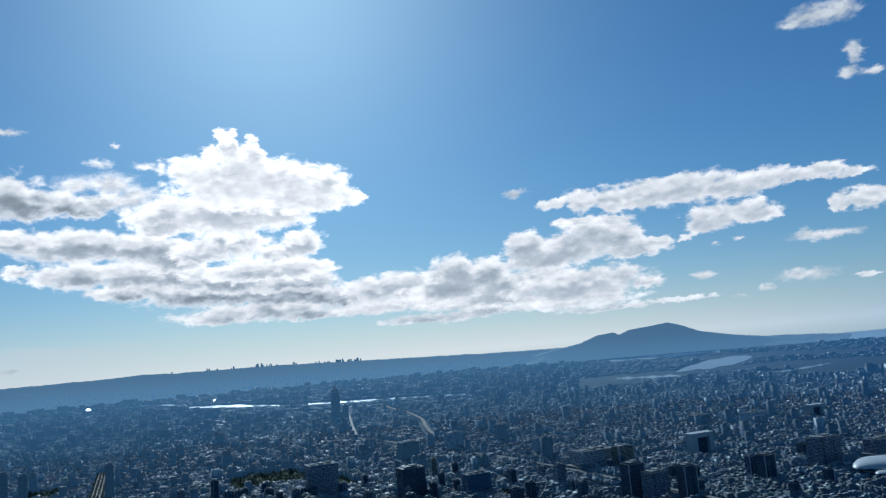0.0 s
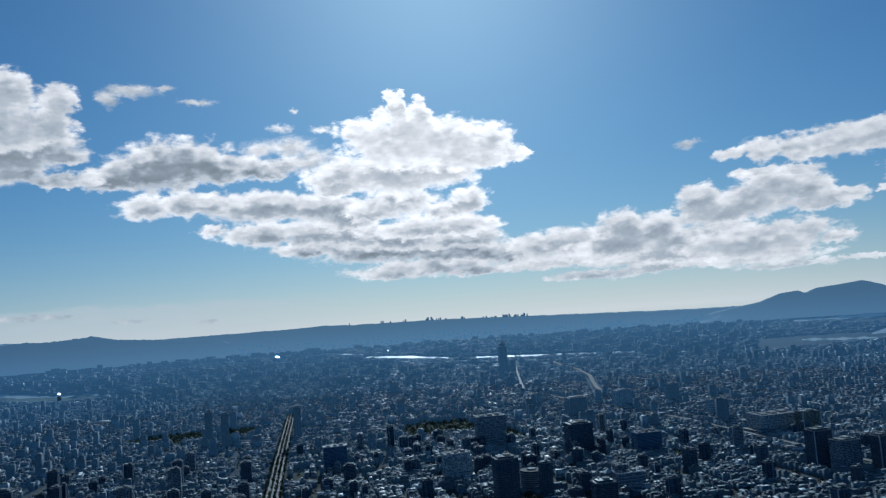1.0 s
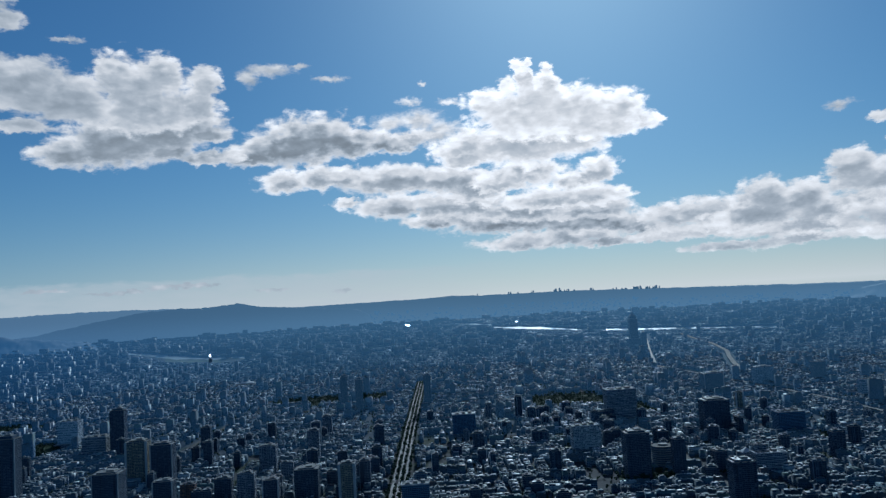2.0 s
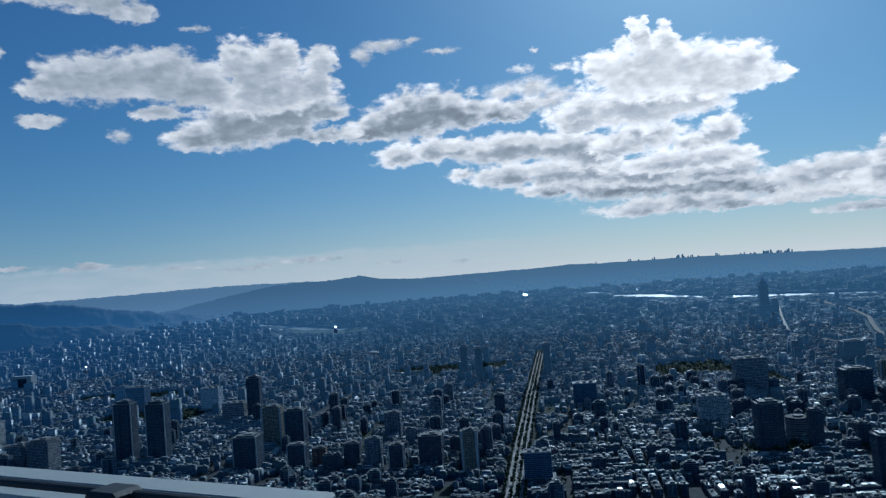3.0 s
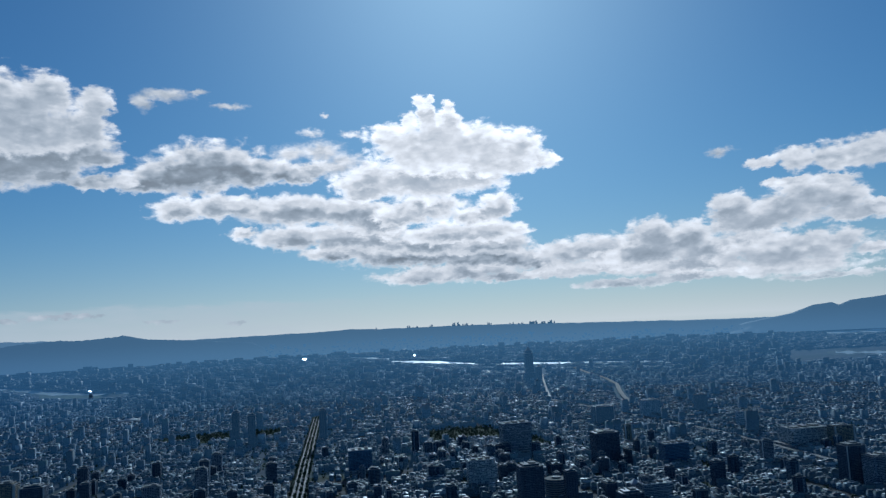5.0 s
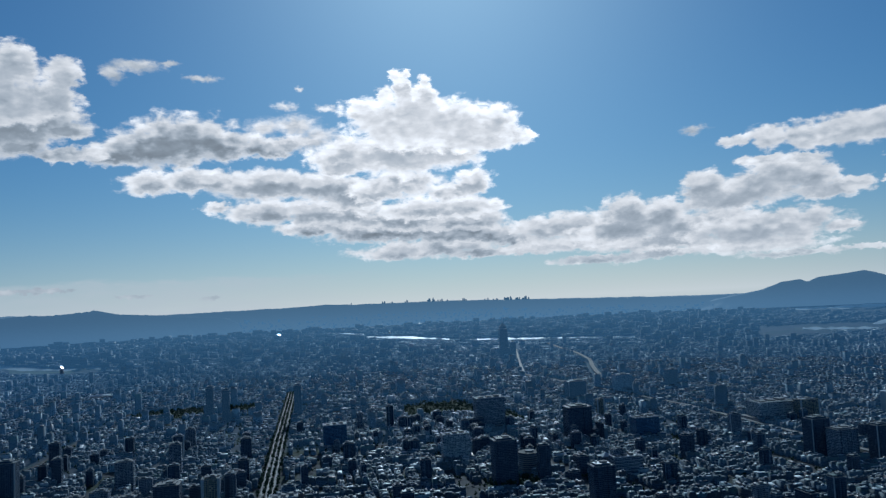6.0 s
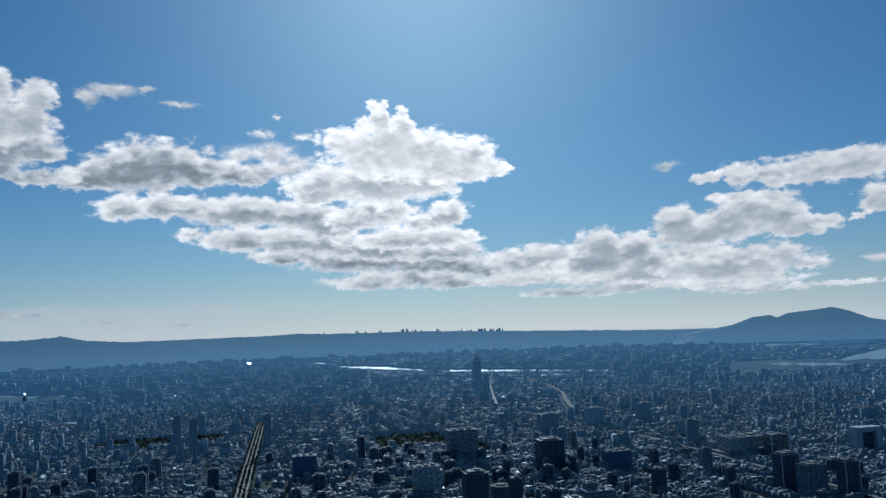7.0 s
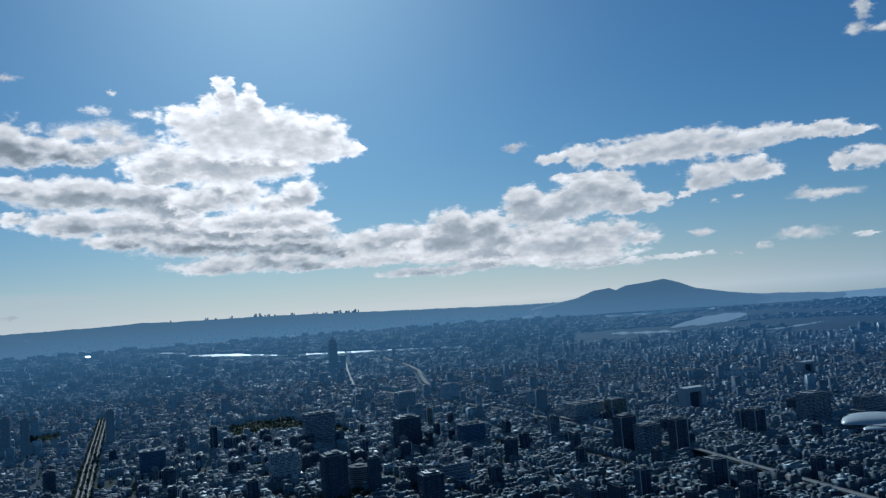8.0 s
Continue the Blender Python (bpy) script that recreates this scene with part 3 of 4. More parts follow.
def ribbon(name, points, width, high, mat, thick=0.3, offset=0.0):
    """A road deck with thickness that follows the plain."""
    line = along(points)
    verts, faces = [], []
    for i, (x, y) in enumerate(line):
        a, b = line[max(i - 1, 0)], line[min(i + 1, len(line) - 1)]
        t = Vector((b[0] - a[0], b[1] - a[1])).normalized()
        for side, h in ((-1, high - thick), (-1, high), (1, high), (1, high - thick)):
            o = offset + side * width / 2
            verts.append(spot(x - t.y * o, y + t.x * o, h)[0])
    for i in range(len(line) - 1):
        for j in range(3):
            faces.append((i * 4 + j, i * 4 + j + 1, i * 4 + j + 5, i * 4 + j + 4))
    return raw(name, verts, faces, mat)


for road_name, (pts, wide, high) in ROADS.items():
    raised = high > 1
    ob = tagged(ribbon("road_" + road_name, pts, wide, high, (lane_glare if high == 3.0 else lane_pale) if raised else lane, 1.8 if raised else 0.14),
                "raised concrete expressway through the city" if raised else "broad asphalt avenue between apartment blocks", "road", kind="structure")
    if road_name == "boulevard":
        for off in (-12, 0.0, 12):
            strip = ribbon("lane", pts, 8.6, high + 0.05, lane_patchy, 0.04, off)
            strip.parent = ob
    if raised:
        for off in (-wide / 2, wide / 2):
            rail = ribbon("barrier", pts, 0.6, high + 1.1, concrete, 1.1, off)
            rail.parent = ob


def water_sheet(name, label, banks, mat=None, high=2.5):
    """Water between a near and a far bank: azimuth, near and far distance."""
    verts, faces = [], []
    fine = []
    for (a0, n0, f0), (a1, n1, f1) in zip(banks, banks[1:]):
        k = max(2, int(abs(a1 - a0) / 0.25))
        fine += [(a0 + (a1 - a0) * i / k, n0 + (n1 - n0) * i / k, f0 + (f1 - f0) * i / k) for i in range(k)]
    fine.append(banks[-1])
    for a, n, f in fine:
        w = 1 + 0.05 * noise.noise(Vector((a * 1.7, n * 0.001, 3)))
        for q in np.linspace(n * w, f / w, 9):
            verts.append(spot(*polar(a, q), high)[0])
    for i in range(len(fine) - 1):
        for j in range(8):
            faces.append((i * 9 + j + 9, i * 9 + j + 10, i * 9 + j + 1, i * 9 + j))
    if mat is None:
        (a0, n0, f0), (a1, n1, f1) = banks[0], banks[-1]
        wider = [(a0 - 0.5, n0 - 100, f0 + 100)] + [(a, n - 160, f + (120 if f < 11500 else 300)) for a, n, f in banks] + [(a1 + 0.5, n1 - 100, f1 + 100)]
        water_sheet(name.replace("water", "bank"), "hazy green river bank", wider, far_bank, high - 1.2)
    return tagged(raw(name, verts, faces, mat or water), label, "river" if mat is None else "river bank", kind="structure")


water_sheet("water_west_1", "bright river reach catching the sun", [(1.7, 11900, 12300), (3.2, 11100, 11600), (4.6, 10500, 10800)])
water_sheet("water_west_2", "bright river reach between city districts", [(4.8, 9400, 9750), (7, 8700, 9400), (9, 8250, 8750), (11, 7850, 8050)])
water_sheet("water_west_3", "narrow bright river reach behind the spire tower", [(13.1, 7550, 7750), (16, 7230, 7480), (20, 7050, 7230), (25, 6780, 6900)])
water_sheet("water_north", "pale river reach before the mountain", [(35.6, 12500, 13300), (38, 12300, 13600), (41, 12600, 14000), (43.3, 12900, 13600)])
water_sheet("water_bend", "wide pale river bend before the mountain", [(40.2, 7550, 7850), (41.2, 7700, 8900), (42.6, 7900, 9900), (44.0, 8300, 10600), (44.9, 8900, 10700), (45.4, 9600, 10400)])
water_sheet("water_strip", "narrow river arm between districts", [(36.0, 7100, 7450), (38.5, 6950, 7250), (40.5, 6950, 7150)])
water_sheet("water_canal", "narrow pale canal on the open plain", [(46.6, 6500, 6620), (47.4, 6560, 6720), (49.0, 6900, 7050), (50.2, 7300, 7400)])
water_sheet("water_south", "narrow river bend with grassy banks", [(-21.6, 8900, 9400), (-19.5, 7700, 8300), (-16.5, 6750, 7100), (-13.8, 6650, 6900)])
water_sheet("bank_meadow", "green grassy river bank", [(-19.3, 6900, 7650), (-17.8, 6450, 7050), (-15.5, 6350, 6700)], meadow, 2.0)

# ---- things that stand out on the plain: azimuth, distance, width, height ----
TOWERS = [(-31.2, 2056, 51, 149), (-29.1, 2004, 54, 145), (-21.2, 1971, 53, 104), (-22.4, 2432, 44, 134), (-19.6, 1946, 56, 94),
          (-31.3, 3246, 44, 66), (-37.6, 2081, 50, 77), (-36.3, 2041, 61, 87), (-6.7, 2823, 27, 138), (-5.6, 2804, 27, 126), (-0.5, 2830, 27, 122),
          (-19.6, 1655, 43, 64), (-18.0, 1621, 30, 58), (-15.6, 1611, 36, 63), (-14.0, 1596, 36, 71), (-12.3, 1561, 33, 61), (-9.7, 1578, 51, 72)]
TOWERS_NORTH = [(-6.8, 1594, 38, 71), (14.6, 1624, 52, 100), (-12.4, 1918, 43, 66), (-8.9, 2189, 30, 71), (36.3, 1932, 51, 88), (37.8, 1886, 54, 73),
                (40.0, 1905, 39, 81), (45.3, 2084, 39, 71), (49.0, 2287, 82, 82), (20.2, 2143, 72, 89), (21.9, 2488, 24, 58), (20.2, 2900, 76, 74),
                (23.6, 3135, 75, 67), (27.1, 3212, 48, 75), (35.8, 2403, 63, 64), (42.2, 1587, 42, 54), (22.9, 1712, 26, 54), (21.7, 1405, 43, 89),
                (-6.8, 1506, 32, 89), (-23.1, 1747, 59, 79), (-9.1, 1974, 30, 85)]
SLABS = [(-25.4, 2696, 65, 79), (-30.3, 3029, 73, 76), (-23.8, 2469, 70, 52), (-39.4, 2533, 76, 80), (-40.0, 3746, 93, 61), (13.7, 2334, 88, 93),
         (11.2, 1890, 61, 55), (2.1, 2170, 65, 64), (29.9, 2775, 48, 55), (33.6, 2428, 119, 52), (25.0, 2111, 68, 57), (23.4, 1696, 57, 39),
         (44.8, 3288, 86, 45), (41.3, 3291, 74, 46), (52.3, 2447, 74, 47), (11.0, 1883, 64, 66), (-1.8, 1416, 51, 56), (23.6, 1743, 59, 29)]
GATES = [(-37.2, 4333, 111, 65), (41.2, 2576, 87, 65), (48.8, 3422, 82, 50)]
taken = []  # x, y, radius of ground that is built on


def thing(name, az, r, label, category, group=""):
    p, s = spot(*polar(az, r))
    ob = new(name)
    ob.matrix_world = Matrix.Translation(p) @ Matrix.Scale(s, 4)
    taken.append((*polar(az, r), 0))
    return tagged(ob, label, category, group), s


rng = random.Random(4)
KINDS = (0, 0, 3, 2, 0, 1, 1, 1, 2, 2, 2, 0, 4, 2, 1, 0, 2, 1, 2, 1, 0, 0, 1, 0)


def high_rise(az, r, w, h, i):
    """A residential tower: shaft with ribs, setback crown, parapet, lift house and tanks."""
    ob, s = thing("high_rise", az, r, "", "high-rise")
    d = w * rng.uniform(0.55, 0.8)
    w2 = w * 0.92
    kind = KINDS[i] if i < len(KINDS) else i % 4
    labels = ("dark glazed residential high-rise with pale ribs", "grey tiled high-rise with a stepped crown", "slender dark high-rise with roof tanks", "pale yellow stone high-rise with a flat parapet", "brown tiled high-rise with a flat parapet")
    tagged(ob, labels[kind])
    mat = (tower_dark, tower_grey, tower_dark, tower_beige, tower_brown)[kind] if r < 2600 else (tower_hazed, grey_hazed)[kind % 2]
    part("shaft", box(bmesh.new(), 0, 0, 0, w2, d, h * 0.94, 0.6), mat, ob)
    part("crown", box(bmesh.new(), 0, 0, h * 0.94, w2 * 0.72, d * 0.75, h * 0.045, 0.3), mat, ob)
    for x, y, a, b in ((0, d / 2, w2, 0.5), (0, -d / 2, w2, 0.5), (w2 / 2, 0, 0.5, d), (-w2 / 2, 0, 0.5, d)):
        part("parapet", box(bmesh.new(), x, y, h * 0.94, a + 0.3, b + 0.3, 1.4), concrete, ob)
    lift = part("lift_house", box(bmesh.new(), w2 * 0.1, 0, h * 0.985, w2 * 0.3, d * 0.4, h * 0.015 + 1.5, 0.2), concrete, ob)
    part("mast", tube(bmesh.new(), w2 * 0.15, 0, h + 1.4, 0.25, 8, 6, 0.08), steel, lift)
    part("water_tank", tube(bmesh.new(), -w2 * 0.2, d * 0.1, h * 0.985, 1.7, 2.8), steel, ob)
    ribs = (2, 3, 4, 2, 3)[kind]
    for q in range(ribs):
        x = (q / (ribs - 1) - 0.5) * w2 * (0.98 if ribs == 2 else 0.96)
        part("rib", box(bmesh.new(), x, -d / 2 - 0.4, 0, 2.4 if kind != 3 else 5.0, 1.2, h * 0.95), pale_rib if kind in (0, 3) else mat, ob)
    for q in range(2):
        part("bay", box(bmesh.new(), (q - 0.5) * w2 * 0.5, -d / 2 - 0.9, 6, w2 * 0.2, 2.0, h * 0.85), mat, ob)
    return ob


def office_slab(az, r, w, h, i):
    """A broad office block with floor bands, a roof rim and plant rooms."""
    ob, s = thing("office_block", az, r, ("pale broad office block with floor bands", "blue-grey glazed office block with a flat roof", "grey office block with plant rooms on the roof")[i % 3], "office building")
    d = w * 0.6
    mat = (tower_pale, tower_blue, tower_grey)[i % 3] if r < 2600 else (pale_hazed, tower_hazed, grey_hazed)[i % 3]
    part("body", box(bmesh.new(), 0, 0, 0, w, d, h, 0.5), mat, ob)
    part("podium", box(bmesh.new(), 0, -2, 0, w * 1.25, d * 1.3, 11, 0.4), tower_grey, ob)
    for x, y, a, b in ((0, d / 2, w, 0.8), (0, -d / 2, w, 0.8), (w / 2, 0, 0.8, d), (-w / 2, 0, 0.8, d)):
        part("roof_rim", box(bmesh.new(), x, y, h, a, b, 2.2), pale_rib, ob)
    for q in range(3):
        room = part("plant_room", box(bmesh.new(), (q - 1) * w * 0.28, d * 0.05 * q, h + 0.1, w * 0.16, d * 0.4, 3.2 + q, 0.15), concrete, ob)
        part("vent", tube(bmesh.new(), (q - 1) * w * 0.28, d * 0.05 * q, h + 3.3 + q, 1.0, 1.2, 8), steel, room)
    n = int(h / 8)
    for q in range(n):
        part("floor_band", box(bmesh.new(), 0, -d / 2 - 0.1, 11 + (h - 12) * q / n, w * 0.98, 0.7, 1.3), pale_rib if i % 3 != 1 else tower_blue, ob)
    return ob


def gate_block(az, r, w, h, i):
    """Two towers joined by a beam on top, with an open middle."""
    ob, s = thing("gate_building", az, r, "pale gate-shaped office block with an open middle", "office building")
    for q in (-1, 1):
        part("wing", box(bmesh.new(), q * w * 0.38, 0, 0, w * 0.22, w * 0.4, h, 0.4), pale_rib, ob)
    part("bridge", box(bmesh.new(), 0, 0, h * 0.8, w * 0.54, w * 0.38, h * 0.2, 0.3), pale_rib, ob)
    part("recess", box(bmesh.new(), 0, 6, 0, w * 0.54, w * 0.2, h * 0.8), tower_dark, ob)
    part("roof_rim", box(bmesh.new(), 0, 0, h, w, w * 0.42, 1.2), pale_rib, ob)


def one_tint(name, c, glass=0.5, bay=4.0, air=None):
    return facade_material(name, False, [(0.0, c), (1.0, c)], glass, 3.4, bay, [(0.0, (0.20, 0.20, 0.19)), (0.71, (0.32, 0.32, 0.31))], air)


tower_dark = one_tint("dark_cladding", (0.10, 0.135, 0.18))
tower_grey = one_tint("grey_tile_cladding", (0.34, 0.37, 0.40))
tower_beige = one_tint("beige_stone_cladding", (0.42, 0.36, 0.26))
tower_brown = one_tint("brown_tile_cladding", (0.24, 0.14, 0.10))
tower_pale = one_tint("pale_cladding", (0.62, 0.62, 0.60), 0.4)
# cladding copies for distant towers, with haze painted into base and emission
tower_hazed = one_tint("dark_cladding_hazed", (0.09, 0.10, 0.12), air=1.0)
grey_hazed = one_tint("grey_tile_cladding_hazed", (0.34, 0.37, 0.40), air=1.0)
pale_hazed = one_tint("pale_cladding_hazed", (0.62, 0.62, 0.60), 0.4, air=1.0)
tower_blue = one_tint("blue_glass_cladding", (0.12, 0.24, 0.36), 0.6)
for i, (az, r, w, h) in enumerate(TOWERS + TOWERS_NORTH):
    high_rise(az, r, w, h, i)
for i, (az, r, w, h) in enumerate(SLABS):
    office_slab(az, r, w, h, i)
for i, q in enumerate(GATES):
    gate_block(*q, i)


def spire_tower():
    """The stepped tower with a pyramid top, far down the avenue."""
    az, r = 15.05, 5160
    ob, s = thing("spire_tower", az, r, "dark stepped skyscraper with a pyramid roof and spire", "skyscraper")
    part("base_block", box(bmesh.new(), 0, 0, 0, 78, 60, 60, 0.8), tower_hazed, ob)
    part("shaft", box(bmesh.new(), 0, 0, 0, 52, 50, 190, 1.5), tower_hazed, ob)
    part("shoulder", box(bmesh.new(), 0, 0, 190, 40, 40, 16, 1.0), tower_hazed, ob)
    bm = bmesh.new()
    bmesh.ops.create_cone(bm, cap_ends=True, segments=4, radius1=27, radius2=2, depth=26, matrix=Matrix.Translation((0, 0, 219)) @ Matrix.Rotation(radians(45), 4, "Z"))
    part("pyramid_roof", bm, tower_hazed, ob)
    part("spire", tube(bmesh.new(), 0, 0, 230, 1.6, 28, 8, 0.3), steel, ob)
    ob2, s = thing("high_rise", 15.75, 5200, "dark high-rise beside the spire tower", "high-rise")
    part("shaft", box(bmesh.new(), 0, 0, 0, 36, 34, 95, 0.8), tower_hazed, ob2)
    part("lift_house", box(bmesh.new(), 0, 0, 95, 14, 12, 5), concrete, ob2)


spire_tower()


def arena(az, r):
    """A low arena with two overlapping white shell roofs."""
    ob, s = thing("arena", az, r, "large arena with overlapping white shell roofs", "arena")
    part("wall", tube(bmesh.new(), 0, 4, 0, 70, 24, 48), tower_dark, ob)
    for rad, deep, hgt, zz, yy in ((90, 66, 17, 24, 26), (86, 52, 9, 17, -26)):
        bm = bmesh.new()
        bmesh.ops.create_uvsphere(bm, u_segments=44, v_segments=16, radius=1)
        bmesh.ops.delete(bm, geom=[v for v in bm.verts if v.co.z < -0.02], context="VERTS")
        for v in bm.verts:  # the shells run out to points at both ends
            v.co.y *= 1.0 - 0.45 * abs(v.co.x)
        bmesh.ops.transform(bm, matrix=Matrix.Translation((0, yy, zz)) @ Matrix.Diagonal((rad, deep, hgt, 1)), verts=bm.verts)
        for fc in bm.faces:
            fc.smooth = True
        part("shell_roof", bm, dome_white, ob)
    bm = bmesh.new()
    bmesh.ops.create_cone(bm, cap_ends=False, segments=48, radius1=71, radius2=71, depth=2.5, matrix=Matrix.Translation((0, 4, 16)))
    part("rim", bm, concrete, ob)


arena(52.8, 2160)


def curved_office(az, r, w, h):
    """A round-fronted office block ringed by white floor bands."""
    ob, s = thing("curved_office", az, r, "round-fronted dark office with white floor bands", "office building")
    part("core", tube(bmesh.new(), 0, 0, 0, w * 0.48, h, 40), tower_dark, ob)
    for q in range(9):
        part("floor_band", tube(bmesh.new(), 0, 0, 3 + q * (h - 4) / 9, w * 0.49, 1.7, 40), concrete, ob)
    part("stair_tower", box(bmesh.new(), w * 0.45, 0, 0, w * 0.2, w * 0.3, h + 4, 0.3), tower_grey, ob)
    part("roof_slab", tube(bmesh.new(), 0, 0, h, w * 0.485, 0.8, 40), lane, ob)
    part("roof_room", tube(bmesh.new(), 0, 0, h, w * 0.2, 4, 20), concrete, ob)


curved_office(16.5, 1728, 52, 45)


def gabled_hall(az, r, w):
    """A hall under a light pitched roof."""
    ob, s = thing("gabled_hall", az, r, "hall with a light grey pitched roof", "hall")
    part("wall", box(bmesh.new(), 0, 0, 0, w, w * 0.8, 18), tower_grey, ob)
    bm = box(bmesh.new(), 0, 0, 18, w * 1.08, w * 0.9, 9)
    for v in bm.verts:
        if v.co.z > 20:
            v.co.x, v.co.y = v.co.x * 0.1, v.co.y * 0.1
    part("roof", bm, pale_rib, ob)


for az in (22.1, 22.9, 23.7):
    gabled_hall(az, 1800 - (az - 22) * 18, 22)


def small_dome(az, r, w, label):
    ob, s = thing("domed_hall", az, r, label, "hall")
    part("wall", box(bmesh.new(), 0, 0, 0, w, w * 0.6, 14, 0.4), tower_grey, ob)
    bm = bmesh.new()
    bmesh.ops.create_uvsphere(bm, u_segments=24, v_segments=10, radius=1)
    bmesh.ops.transform(bm, matrix=Matrix.Translation((0, 0, 14)) @ Matrix.Diagonal((w * 0.52, w * 0.32, 9, 1)), verts=bm.verts)
    for fc in bm.faces:
        fc.smooth = True
    part("curved_roof", bm, dome_white, ob)


small_dome(-25.8, 3150, 120, "low hall with a curved white roof")
small_dome(-13.8, 4150, 110, "pale hall with a curved roof among flats")


def tilted_hall(az, r, w, label):
    """A hall whose bare metal roof is tilted to mirror the sun at the camera."""
    ob, s = thing("metal_roofed_hall", az, r, label, "hall")
    part("wall", box(bmesh.new(), 0, 0, 0, w, w * 0.5, 34, 0.4), tower_grey, ob)
    sun_way = Vector((math.sin(radians(SUN_AZ)), math.cos(radians(SUN_AZ)), math.tan(radians(SUN_EL)))).normalized()
    back = -Vector((*polar(az, r), -EYE)).normalized()
    lean = (sun_way + back).to_track_quat("Z", "Y").to_matrix().to_4x4()
    bm = bmesh.new()
    bmesh.ops.create_cube(bm, size=1, matrix=Matrix.Translation((0, 0, 50)) @ lean @ Matrix.Diagonal((w, w * 0.55, 2, 1)))
    bmesh.ops.bevel(bm, geom=bm.edges[:], offset=0.3, segments=1, affect="EDGES")
    part("metal_roof", bm, steel, ob, "sunlit bare metal roof")


tilted_hall(-1.7, 11000, 70, "far hall with a metal roof that glints in the sun")
tilted_hall(-16.2, 6400, 26, "small metal roof glinting by the river")
tilted_hall(-33.5, 4700, 14, "metal-roofed shed glinting among flats")
tilted_hall(6.5, 9900, 24, "metal-roofed hall glinting across the river")

# parks: true x, y, half sizes
PARKS = [(480, 2720, 130, 190), (640, 2450, 60, 120), (-430, 3180, 230, 130), (-1350, 2380, 180, 120), (-1700, 2900, 260, 90), (430, 1560, 60, 45)]


def free(x, y, m=0.0):
    """True where nothing special stands: no road, park, water or landmark."""
    for px, py, a, b in PARKS:
        if abs(x - px) < a + m and abs(y - py) < b + m:
            return False
    return True


ROAD_BITS = []
for road_name, (pts, wide, high) in ROADS.items():
    for (x0, y0), (x1, y1) in zip(pts, pts[1:]):
        ROAD_BITS.append((x0, y0, x1, y1, wide / 2 + (18 if road_name == "curved_expressway" else 1)))


def off_roads(x, y, half):
    for x0, y0, x1, y1, m in ROAD_BITS:
        if min(x0, x1) - 90 < x < max(x0, x1) + 90 and min(y0, y1) - 90 < y < max(y0, y1) + 90:
            dx, dy = x1 - x0, y1 - y0
            t = max(0.0, min(1.0, ((x - x0) * dx + (y - y0) * dy) / (dx * dx + dy * dy)))
            if math.hypot(x - x0 - t * dx, y - y0 - t * dy) < m + half:
                return False
    return True


BIG = [(polar(az, r), w * 0.58) for az, r, w, h in TOWERS + TOWERS_NORTH + SLABS + GATES] + [(polar(16.5, 1728), 34), (polar(22.9, 1790), 40), (polar(52.8, 2330), 110), (polar(15.05, 5160), 60)]
WET = [(1.6, 11950, 12350), (4.6, 10300, 10800), (4.8, 9400, 9750), (7, 8700, 9400), (9, 8250, 8750), (11.0, 7850, 8050), (13.1, 7550, 7750), (16, 7230, 7480), (25, 6780, 6900)]


def dry(x, y):
    a, r = math.degrees(math.atan2(x, y)), math.hypot(x, y)
    if 1.6 < a < 25:
        n = np.interp(a, [w[0] for w in WET], [w[1] for w in WET])
        f = np.interp(a, [w[0] for w in WET], [w[2] for w in WET])
        return not n - 130 < r < f + 80
    if 35.5 < a < 43.4 and (12000 < r or a < 40.6 and 6860 < r < 7360):
        return False
    if 40.0 < a < 45.6 and np.interp(a, [40, 41, 43, 45], [7300, 7350, 7600, 8500]) < r < np.interp(a, [40, 41, 43, 45], [8000, 9000, 10300, 10800]):
        return False
    if 46.4 < a < 50.4:
        n = np.interp(a, [46.6, 47.4, 49.0, 50.2], [6500, 6560, 6900, 7300])
        return not n - 150 < r < n + 260
    if -21.8 < a < -13.6:
        n = np.interp(a, [-21.6, -19.5, -16.5, -13.8], [8900, 7000, 6350, 6350])
        f = np.interp(a, [-21.6, -19.5, -16.5, -13.8], [9400, 8300, 7100, 6900])
        return not n - 60 < r < f
    return True


